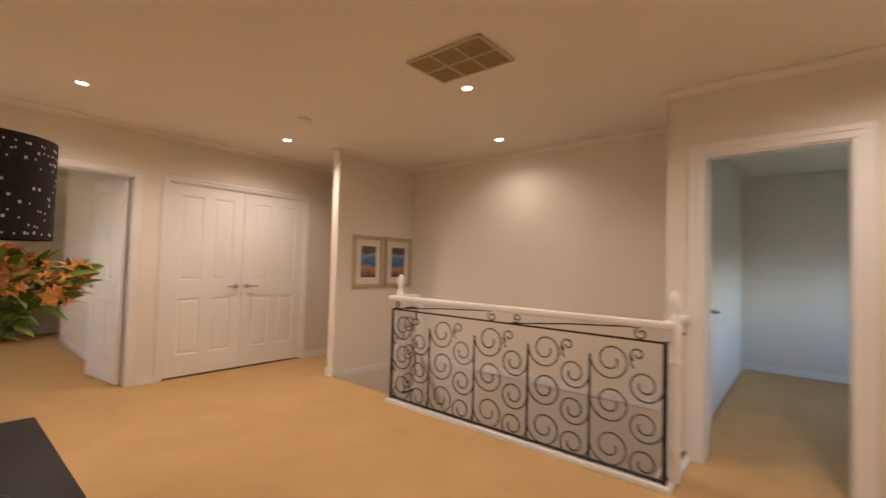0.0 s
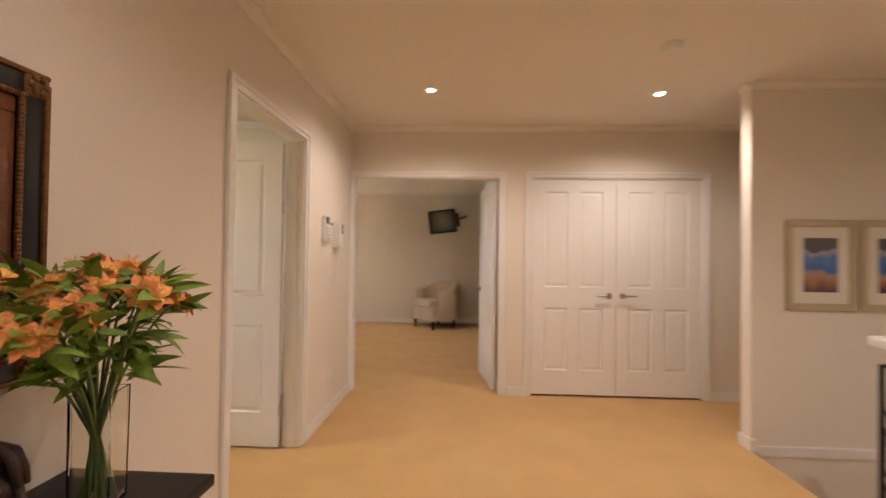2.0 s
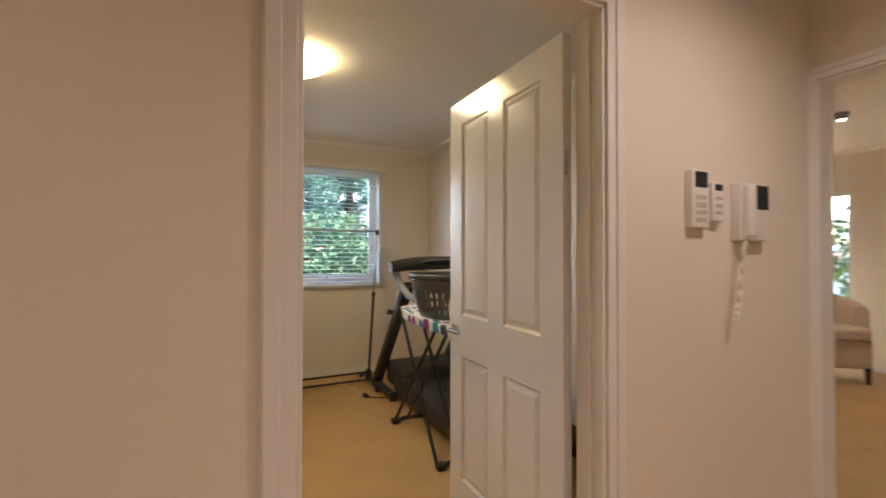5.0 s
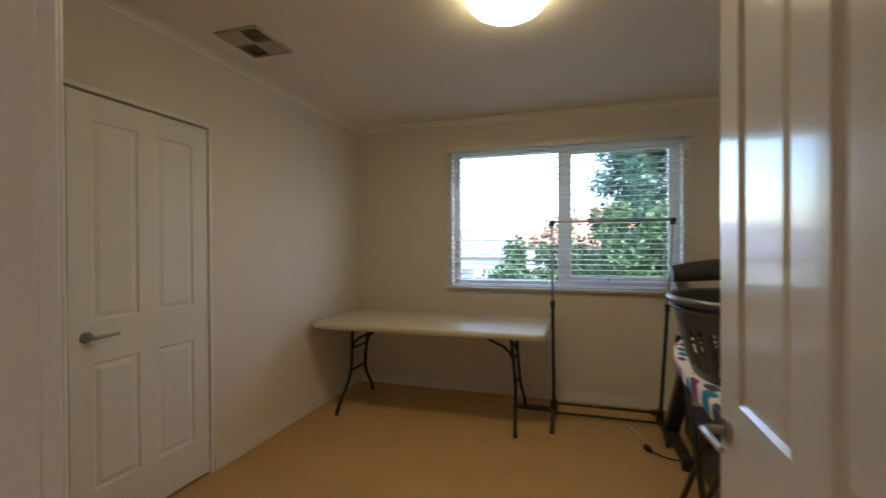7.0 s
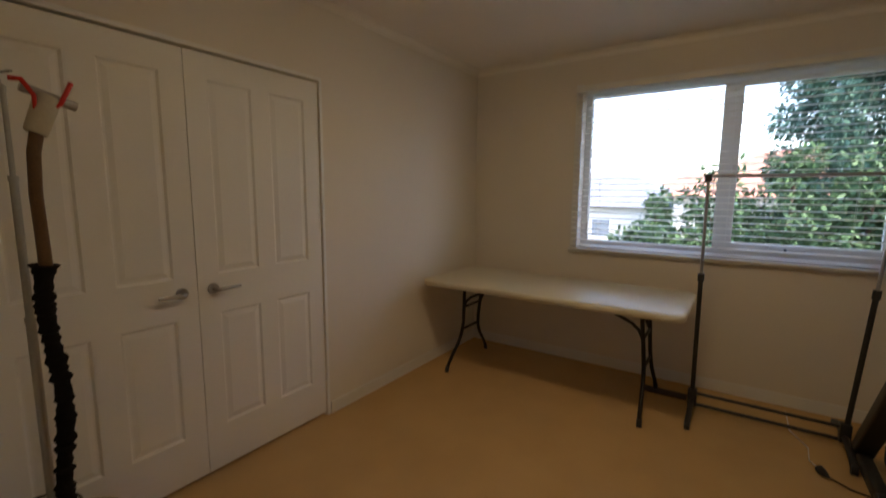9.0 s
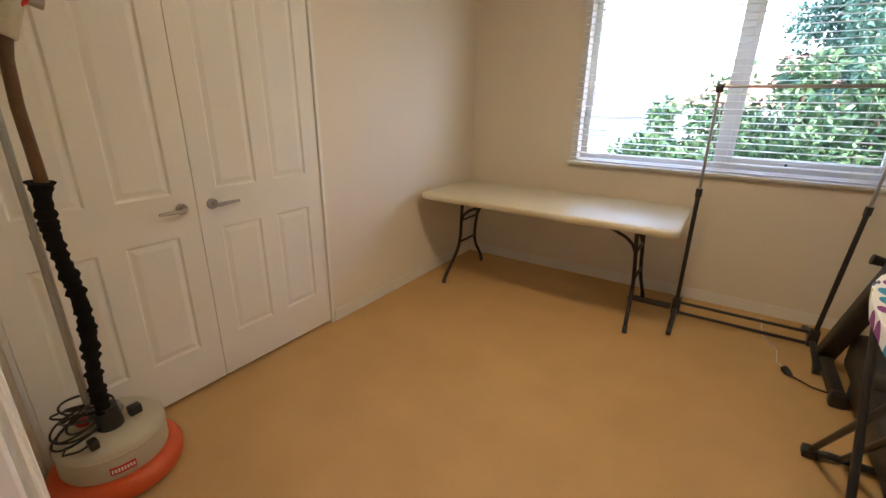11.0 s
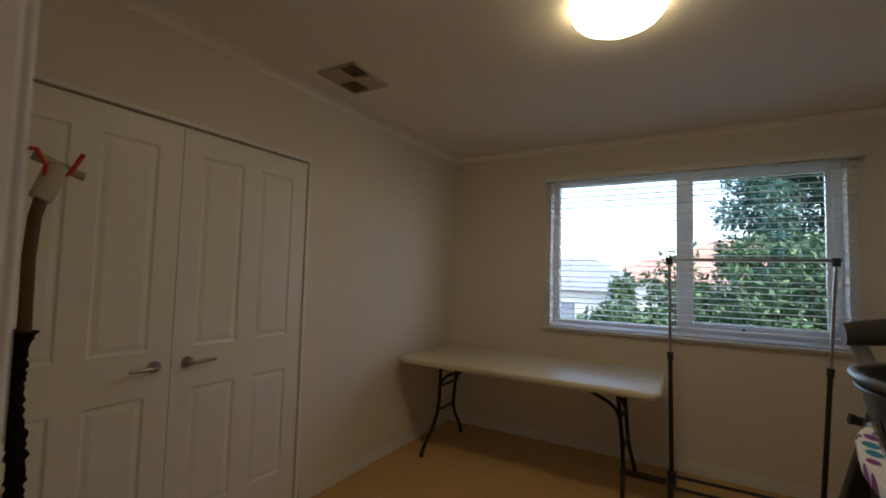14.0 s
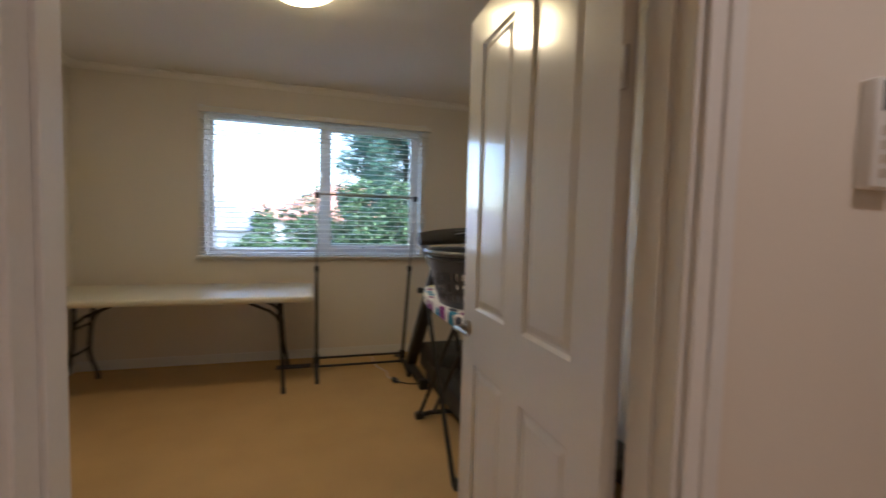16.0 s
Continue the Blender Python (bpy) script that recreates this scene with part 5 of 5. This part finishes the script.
for y in (4.66, 5.36):
    bm = B()
    a = Vector((-3.16, y, 0.06))
    b = Vector((-2.33, y, 1.06))
    q = (b - a).to_track_quat("Z", "Y").to_matrix().to_4x4()
    box(bm, -0.045, 0.045, -0.035, 0.035, 0, (b - a).length, 0.012, 3)
    bmesh.ops.transform(bm, matrix=Matrix.Translation(a) @ q, verts=bm.verts)
    up = part("upright", bm, M_DGREY, tr, "slanting dark grey upright", 40)
    s_ = -1 if y < 5 else 1
    bm = B()
    cyl(bm, (-2.60, y + s_ * 0.03, 0.80), (-2.60, y + s_ * 0.085, 0.81), 0.018, 0.024, 16)
    part("knob", bm, M_BLACK, up, "black locking knob", 40)
    bm = B()
    tube(bm, [(-2.36, y + s_ * 0.10, 1.24), (-2.34, y + s_ * 0.11, 1.16), (-2.30, y + s_ * 0.08, 1.06), (-2.20, y + s_ * 0.05, 0.98), (-1.98, y + s_ * 0.03, 0.95)], [0.028, 0.03, 0.03, 0.026, 0.022], 12)
    part("handlebar", bm, M_SILVER, tr, "silver grey handlebar", 50)
    bm = B()
    box(bm, -3.24, -2.72, y - 0.03, y + 0.03, 0.012, 0.07, 0.012, 3)
    fb = part("foot_bar", bm, M_DGREY, tr, "", 40)
    bm = B()
    box(bm, -2.73, -2.665, y - 0.036, y + 0.036, 0.0, 0.076, 0.012, 3)
    part("end_cap", bm, M_BLACK, fb, "black rubber end cap", 40)
    bm = B()
    cyl(bm, (-3.2, y - 0.036, 0.04), (-3.2, y + 0.036, 0.04), 0.04, None, 16)
    part("wheel", bm, M_BLACK, fb, "", 40)
# console: a curved wing with a rounded instrument pod and a tray under it
bm = B()
rings = []
for k in range(25):
    f = -1 + k / 12
    yc = 5.0 + f * 0.50
    bow = 0.10 * f * f
    hh = 0.052 - 0.012 * abs(f) ** 3
    ww = 0.10 - 0.045 * abs(f) ** 2
    xc, zc = -2.42 + bow, 1.205 + 0.03 * (1 - f * f)
    rings.append([bm.verts.new((xc + ww * math.cos(q * math.pi / 8), yc, zc + hh * math.sin(q * math.pi / 8) + 0.25 * ww * -math.cos(q * math.pi / 8))) for q in range(16)])
for a, b in zip(rings, rings[1:]):
    for k in range(16):
        bm.faces.new((a[k], a[(k + 1) % 16], b[(k + 1) % 16], b[k]))
bm.faces.new(rings[0][::-1])
bm.faces.new(rings[-1])
cs = part("console", bm, M_DGREY, tr, "curved dark control console", 50)
bm = B()
ball(bm, (-2.37, 4.94, 1.245), 0.1, 0.75, 2.2, 0.36, 24, 12)
part("display", bm, M_BLACK, cs, "rounded black instrument pod", 60)
bm = B()
tube(bm, [(-2.31, 4.76, 1.245), (-2.295, 4.85, 1.262), (-2.292, 4.94, 1.266), (-2.295, 5.03, 1.262), (-2.31, 5.12, 1.245)], 0.005, 8)
part("pod_trim", bm, M_SILVER, cs, "thin grey trim line", 50)
bm = B()
box(bm, -2.40, -2.28, 4.78, 5.20, 1.085, 1.105, 0.008, 3)
part("tray", bm, M_BLACK, cs, "dark tray under the console", 40)
for yy in (4.80, 4.84):
    bm = B()
    box(bm, -2.29, -2.272, yy - 0.012, yy + 0.012, 1.082, 1.125, 0.004)
    part("tray_clip", bm, M_SILVER, cs, "", 40)
pc = thing("power_cord", "black power lead with plug lying on the carpet", "cord", pose(-2.9, 4.47, 0))
bm = B()
tube(bm, [(0.02, 0.0, 0.012), (0.09, 0.10, 0.006), (0.12, 0.24, 0.006), (0.10, 0.34, 0.01)], 0.0045, 6)
part("lead", bm, M_BLACK, pc, "", 60)
bm = B()
tube(bm, [(-0.012, -0.01, 0.02), (0.02, 0.0, 0.02), (0.045, 0.02, 0.014)], [0.02, 0.02, 0.008], 10)
part("plug", bm, M_BLACK, pc, "", 50)
bm = B()
tube(bm, [(-0.01, -0.01, 0.02), (-0.10, -0.04, 0.005), (-0.25, -0.03, 0.005), (-0.42, -0.10, 0.005), (-0.7, -0.1, 0.006)], 0.003, 6)
part("extension_lead", bm, M_WHITEPL, pc, "white lead", 60)

# ---- ironing board, basket, iron ----
def print_cloth():
    m = bpy.data.materials.new("leaf_print_cotton")
    m.use_nodes = True
    nt = m.node_tree
    b = nt.nodes["Principled BSDF"]
    b.inputs["Roughness"].default_value = 0.85
    tc = nt.nodes.new("ShaderNodeTexCoord")
    mp = nt.nodes.new("ShaderNodeMapping")
    mp.inputs["Scale"].default_value = (11, 21, 6)
    mp.inputs["Rotation"].default_value = (0, 0, radians(28))
    vo = nt.nodes.new("ShaderNodeTexVoronoi")
    vo.inputs["Scale"].default_value, vo.inputs["Randomness"].default_value = 1.0, 0.35
    nt.links.new(tc.outputs["Object"], mp.inputs[0])
    nt.links.new(mp.outputs[0], vo.inputs["Vector"])
    hue = nt.nodes.new("ShaderNodeSeparateColor")
    nt.links.new(vo.outputs["Color"], hue.inputs[0])
    cr = nt.nodes.new("ShaderNodeValToRGB")
    cr.color_ramp.interpolation = "CONSTANT"
    e = cr.color_ramp.elements
    e[0].position, e[0].color = 0, (0.22, 0.03, 0.19, 1)
    e[1].position, e[1].color = 0.25, (0.02, 0.22, 0.36, 1)
    for p, c in ((0.5, (0.50, 0.42, 0.04)), (0.72, (0.06, 0.07, 0.11))):
        q = e.new(p)
        q.color = (*c, 1)
    nt.links.new(hue.outputs[0], cr.inputs[0])
    th = nt.nodes.new("ShaderNodeMath")
    th.operation = "LESS_THAN"
    th.inputs[1].default_value = 0.50
    nt.links.new(vo.outputs["Distance"], th.inputs[0])
    mx = nt.nodes.new("ShaderNodeMix")
    mx.data_type = "RGBA"
    mx.inputs["A"].default_value = (0.78, 0.75, 0.70, 1)
    nt.links.new(th.outputs[0], mx.inputs["Factor"])
    nt.links.new(cr.outputs[0], mx.inputs["B"])
    nt.links.new(mx.outputs["Result"], b.inputs["Base Color"])
    return m


M_CLOTH = print_cloth()
ib = thing("ironing_board", "ironing board with a white cover printed in coloured leaves", "ironing board", pose(0, 0, 0))
bm = B()
# outline from the pointed nose back along the length
half = [(0.0, 0.0), (0.02, 0.05), (0.08, 0.095), (0.2, 0.14), (0.4, 0.175), (0.6, 0.185), (1.1, 0.185), (1.15, 0.17), (1.17, 0.14)]
NX, IY, IZ = -2.05, 4.555, 0.93
outl = [(NX + u, IY + w) for u, w in half] + [(NX + u, IY - w) for u, w in reversed(half[1:])]
top = [bm.verts.new((x, y, IZ)) for x, y in outl]
low = [bm.verts.new((NX + 0.58 + (x - NX - 0.58) * 0.985, IY + (y - IY) * 0.97, IZ - 0.055)) for x, y in outl]
k = len(outl)
bm.faces.new(top)
bm.faces.new(low[::-1])
for i in range(k):
    bm.faces.new((top[i], top[(i + 1) % k], low[(i + 1) % k], low[i]))
bmesh.ops.bevel(bm, geom=[e for e in bm.edges if e.verts[0].co.z > IZ - 0.001 and e.verts[1].co.z > IZ - 0.001], offset=0.008, segments=3, affect="EDGES")
part("padded_cover", bm, M_CLOTH, ib, "leaf-printed cotton cover", 40)
for pts in ([(-1.45, IY, 0.87), (-2.20, IY, 0.03)], [(-2.0, IY, 0.86), (-1.40, IY, 0.03)]):
    for dy in (-0.05, 0.05):
        bm = B()
        tube(bm, [(p[0], p[1] + dy + (0.0 if pts[0][0] > -1.9 else dy * 0.5), p[2]) for p in pts], 0.0125, 8)
        part("leg", bm, M_BLACK, ib, "", 50)
    bm = B()
    x, y, z = pts[1]
    tube(bm, [(x, y - 0.05, 0.018), (x, y + 0.02, 0.032), (x, y + 0.10, 0.032), (x, y + 0.30, 0.018)], 0.016, 8)
    ft = part("foot_bar", bm, M_BLACK, ib, "", 50)
    for dy in (-0.05, 0.30):
        bm = B()
        box(bm, x - 0.028, x + 0.028, y + dy - 0.03, y + dy + 0.03, 0.0, 0.042, 0.008, 2)
        part("rubber_foot", bm, M_BLACK, ft, "", 40)
bm = B()
cyl(bm, (-2.12, IY - 0.03, 0.90), (-2.05, IY - 0.03, 0.90), 0.018, None, 12)
part("adjust_knob", bm, M_BLACK, ib, "", 40)

bk = thing("laundry_basket", "grey oval plastic laundry basket on the ironing board", "laundry basket", pose(-1.41, 4.545, IZ + 0.001))
M_BASKET = mat("grey_blue_plastic", (0.10, 0.105, 0.125), 0.3, var=0.1, scale=10, bump=0.05, spec=0.6)


def oval_ring(bm, a, b, z, n=64):
    return [bm.verts.new((a * math.cos(2 * math.pi * i / n), b * math.sin(2 * math.pi * i / n), z)) for i in range(n)]


bm = B()
n = 64
lev = [(0.21, 0.150, 0.0), (0.225, 0.162, 0.03), (0.234, 0.173, 0.065), (0.238, 0.177, 0.075), (0.247, 0.187, 0.115), (0.250, 0.190, 0.125), (0.258, 0.199, 0.165), (0.263, 0.206, 0.205), (0.266, 0.21, 0.243)]
rr = [oval_ring(bm, a, b, z) for a, b, z in lev] + [oval_ring(bm, a - 0.005, b - 0.005, z + (0.005 if z == 0 else 0)) for a, b, z in reversed(lev)]
for li, (a, b) in enumerate(zip(rr, rr[1:])):
    for i in range(n):
        # slots through the side walls
        if li in (1, 3, 5, 11, 13, 15) and i % 2 == 1:
            continue
        bm.faces.new((a[i], a[(i + 1) % n], b[(i + 1) % n], b[i]))
bm.faces.new(rr[0][::-1])
bm.faces.new(rr[-1])
part("basket_body", bm, M_BASKET, bk, "", 50)
for z, s, rr_ in ((0.250, 1.04, 0.012), (0.224, 1.015, 0.006)):
    bm = B()
    tube(bm, [(0.268 * s * math.cos(2 * math.pi * i / n), 0.214 * s * math.sin(2 * math.pi * i / n), z) for i in range(n)], rr_, 8, True)
    part("rim", bm, M_BASKET, bk, "glossy rolled rim", 60)

ir = thing("steam_iron", "white and teal steam iron standing on its heel", "iron", pose(-1.03, 4.455, IZ + 0.002, 0, 0, 205))
M_TEAL = mat("teal_plastic", (0.02, 0.20, 0.27), 0.25, var=0.08, bump=0)
bm = B()
vs2 = []
for z, sx, sy in ((0.0, 0.050, 0.046), (0.03, 0.052, 0.05), (0.12, 0.046, 0.044), (0.2, 0.034, 0.028), (0.245, 0.015, 0.010)):
    vs2.append([bm.verts.new((-0.02 + sx * max(-0.35, math.cos(2 * math.pi * i / 20)), sy * math.sin(2 * math.pi * i / 20), z)) for i in range(20)])
for a, b in zip(vs2, vs2[1:]):
    for i in range(20):
        bm.faces.new((a[i], a[(i + 1) % 20], b[(i + 1) % 20], b[i]))
bm.faces.new(vs2[0][::-1])
bm.faces.new(vs2[-1])
part("body", bm, M_TEAL, ir, "teal water tank", 50)
bm = B()
tube(bm, [(0.02, 0, 0.012), (0.075, 0, 0.03), (0.085, 0, 0.10), (0.06, 0, 0.17), (0.015, 0, 0.19)], [0.016, 0.015, 0.014, 0.014, 0.013], 10)
part("grip", bm, M_WHITEPL, ir, "white handle", 50)
bm = B()
box(bm, -0.048, -0.040, -0.047, 0.047, 0.01, 0.22, 0.003)
part("soleplate", bm, M_CHROME, ir, "metal soleplate")
bm = B()
box(bm, -0.04, 0.075, -0.035, 0.035, 0.0, 0.012, 0.004)
part("heel", bm, M_WHITEPL, ir, "", 40)

# ---- outside the windows ----
GZ = -3.0
bm = B()
box(bm, -900, 900, -900, 900, GZ - 0.5, GZ)
M_GRASS = mat("lawn", (0.09, 0.095, 0.06), 0.95, var=0.3, scale=0.5, fine=8, bump=0.3, bump_scale=30)
tagged(part("ground", bm, M_GRASS), "green lawn and gardens below the window", "ground", kind="structure")
M_TREELEAF = mat("tree_leaf", (0.078, 0.148, 0.102), 0.65, spec=0.2, var=0.3, scale=1.2, fine=9, bump=0)
M_SHRUB = mat("shrub_leaf", (0.068, 0.128, 0.054), 0.6, spec=0.25, var=0.3, scale=2.5, fine=12, bump=0)
M_BARK = mat("bark", (0.09, 0.06, 0.04), 0.9, var=0.3, scale=12, bump=0.6, bump_scale=25)


def foliage(centres, n, size, seed, spread, droop=0.3):
    """Many small pointed leaves round a set of clump centres."""
    rg = np.random.default_rng(seed)
    c = np.array([q[:3] for q in centres])
    r = np.array([q[3] for q in centres])
    pick = rg.choice(len(c), n, p=r ** 2 / (r ** 2).sum())
    d = rg.normal(size=(n, 3))
    d /= np.linalg.norm(d, axis=1)[:, None]
    rad = r[pick] * (0.55 + 0.5 * rg.random(n) ** 0.6)
    pos = c[pick] + d * rad[:, None] * np.array(spread)
    ax = rg.normal(size=(n, 3)) + d * 0.8 + np.array((0, 0, -droop))
    ax /= np.linalg.norm(ax, axis=1)[:, None]
    sd = np.cross(ax, rg.normal(size=(n, 3)))
    sd /= np.linalg.norm(sd, axis=1)[:, None]
    L = size * (0.6 + 0.8 * rg.random(n))[:, None]
    v = np.stack([pos, pos + ax * L * 0.5 + sd * L * 0.2, pos + ax * L, pos + ax * L * 0.5 - sd * L * 0.2], 1).reshape(-1, 3)
    f = np.arange(4 * n).reshape(-1, 4)
    me = bpy.data.meshes.new("crown")
    me.from_pydata(v.tolist(), [], f.tolist())
    return me


def tree(name, label, x, y, h, r, n, size, seed, conic, mat_leaf, trunk_r=0.12, cat="tree", clumps=90):
    t = thing(name, label, cat, pose(x, y, GZ))
    rg = random.Random(seed)
    bm = B()
    tube(bm, [(0, 0, 0), (0.03, 0.02, h * 0.3), (-0.04, 0.05, h * 0.6), (0.02, 0.0, h * 0.92)], [trunk_r, trunk_r * 0.8, trunk_r * 0.5, 0.02], 10)
    part("trunk", bm, M_BARK, t, "", 60)
    cl = []
    for k in range(clumps):
        f = rg.random()
        z = h * (0.12 + 0.86 * f)
        wid = r * ((1.02 - f) ** 0.7 if conic else math.sqrt(max(0.05, 1 - (2 * f - 0.9) ** 2)))
        a = rg.uniform(0, 6.283)
        q = wid * math.sqrt(rg.random())
        cl.append((q * math.cos(a), q * math.sin(a), z, rg.uniform(0.20, 0.40) * (0.55 if f > 0.85 else 1) * min(1, r)))
    for k in range(0, clumps, max(4, clumps // 16)):
        c = cl[k]
        bm = B()
        tube(bm, [(0, 0, max(0.2, c[2] - 0.5)), (c[0] * 0.5, c[1] * 0.5, c[2] - 0.15), (c[0], c[1], c[2])], [0.035, 0.022, 0.008], 6)
        part("limb", bm, M_BARK, t, "", 60)
    me = foliage(cl, n, size, seed, (1, 1, 1))
    me.materials.append(mat_leaf)
    o = new("crown", me)
    o.parent = t
    return t


tree("conifer_tree", "tall dark green tree beside the house", -9.4, 5.9, 9.8, 2.35, 120000, 0.085, 21, True, M_TREELEAF, 0.2, "tree", 260)
tree("evergreen_tree", "dense dark green tree behind the shrubs", -11.5, 9.0, 8.6, 2.6, 30000, 0.12, 22, False, M_TREELEAF, 0.2, "tree", 140)
for i, (x, y, h, r) in enumerate(((-6.9, 3.05, 4.5, 0.62), (-7.0, 3.75, 4.85, 0.85), (-7.2, 4.55, 5.05, 0.95), (-7.2, 5.3, 5.0, 1.0), (-7.5, 6.2, 5.2, 1.1), (-7.7, 7.2, 5.2, 1.1))):
    tree("garden_shrub", "tall broad-leaved green shrub under the window", x, y, h, r, 17000, 0.105, 30 + i, False, M_SHRUB, 0.06, "shrub", 110)
tree("garden_shrub", "green garden shrub outside the bedroom", -2.3, 13.0, 5.6, 1.8, 6000, 0.16, 41, False, M_SHRUB, 0.08, "shrub")

M_ROOF = mat("terracotta_roof", (0.40, 0.19, 0.13), 0.8, var=0.2, scale=0.8, fine=20, bump=0.3, bump_scale=12)
M_ROOFG = mat("grey_roof", (0.20, 0.21, 0.24), 0.8, var=0.15, scale=0.8, fine=20, bump=0.3, bump_scale=12)
M_RENDER = mat("pale_render", (0.70, 0.68, 0.62), 0.85, var=0.06, scale=0.6, bump=0.1)
M_WINDARK = mat("far_window_glass", (0.22, 0.25, 0.28), 0.1, var=0.1, bump=0)


def house(x, y, wx, wy, wall_h, ridge, roof_m, label, turn=0):
    t = thing("house", label, "house", pose(x, y, GZ, 0, 0, turn))
    bm = B()
    box(bm, -wx / 2, wx / 2, -wy / 2, wy / 2, 0, wall_h)
    part("wall", bm, M_RENDER, t)
    bm = B()
    e = 0.5
    b_ = [bm.verts.new(c) for c in ((-wx / 2 - e, -wy / 2 - e, wall_h), (wx / 2 + e, -wy / 2 - e, wall_h), (wx / 2 + e, wy / 2 + e, wall_h), (-wx / 2 - e, wy / 2 + e, wall_h))]
    hip = min(wx, wy) * 0.42
    if wx > wy:
        rt = [bm.verts.new((-wx / 2 + hip, 0, ridge)), bm.verts.new((wx / 2 - hip, 0, ridge))]
        fs = ((b_[0], b_[1], rt[1], rt[0]), (b_[2], b_[3], rt[0], rt[1]), (b_[1], b_[2], rt[1]), (b_[3], b_[0], rt[0]))
    else:
        rt = [bm.verts.new((0, -wy / 2 + hip, ridge)), bm.verts.new((0, wy / 2 - hip, ridge))]
        fs = ((b_[1], b_[2], rt[1], rt[0]), (b_[3], b_[0], rt[0], rt[1]), (b_[0], b_[1], rt[0]), (b_[2], b_[3], rt[1]))
    for f in fs:
        bm.faces.new(f)
    bm.faces.new(b_[::-1])
    part("roof", bm, roof_m, t, "hipped tiled roof")
    for k in (-0.3, 0.05, 0.32):
        bm = B()
        box(bm, wx / 2 - 0.05, wx / 2 + 0.03, wy * k - 0.6, wy * k + 0.6, wall_h - 1.9, wall_h - 0.7)
        w = part("window", bm, M_TRIM, t)
        bm = B()
        box(bm, wx / 2 + 0.02, wx / 2 + 0.04, wy * k - 0.52, wy * k + 0.52, wall_h - 1.82, wall_h - 0.78)
        part("pane", bm, M_WINDARK, w)
    return t


house(-30, 8.2, 9, 14, 4.3, 6.8, M_ROOF, "pale rendered house with a terracotta tiled roof")
house(-33, -3.6, 10, 11, 3.6, 5.8, M_ROOFG, "pale rendered house with a grey tiled roof")
house(-52, 2, 10, 13, 4.2, 6.6, M_ROOF, "distant house with a terracotta tiled roof")
house(-60, -16, 12, 14, 4.0, 6.8, M_ROOFG, "distant house with a grey tiled roof")
house(-3, 32, 12, 9, 4.0, 6.5, M_ROOF, "house with a terracotta roof behind the garden")

# horizon hills; distance haze is put into their pale grey-blue colour
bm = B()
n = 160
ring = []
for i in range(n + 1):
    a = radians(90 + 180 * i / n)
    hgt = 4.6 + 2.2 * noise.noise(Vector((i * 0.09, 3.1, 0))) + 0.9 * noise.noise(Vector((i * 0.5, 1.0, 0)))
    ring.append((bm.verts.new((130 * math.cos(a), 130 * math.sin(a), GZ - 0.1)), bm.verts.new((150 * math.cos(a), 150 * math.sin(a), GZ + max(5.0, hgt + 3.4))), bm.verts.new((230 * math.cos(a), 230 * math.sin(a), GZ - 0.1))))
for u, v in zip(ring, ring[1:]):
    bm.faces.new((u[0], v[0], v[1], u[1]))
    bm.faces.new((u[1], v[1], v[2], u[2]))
tagged(part("backdrop", bm, mat("hills_painted_haze", (0.42, 0.47, 0.52), 0.95, var=0.15, scale=0.05, fine=0.6, bump=0)), "wooded hills on the horizon, haze painted in as pale grey-blue", "hills", kind="structure")
for x, y, s in ((-44, -8, 0), (-46, 12, 1), (-70, 18, 0), (-75, -2, 1)):
    house(x, y, 11, 13, 3.9, 6.3, M_ROOF if s else M_ROOFG, "distant pale house with a tiled roof among gardens")
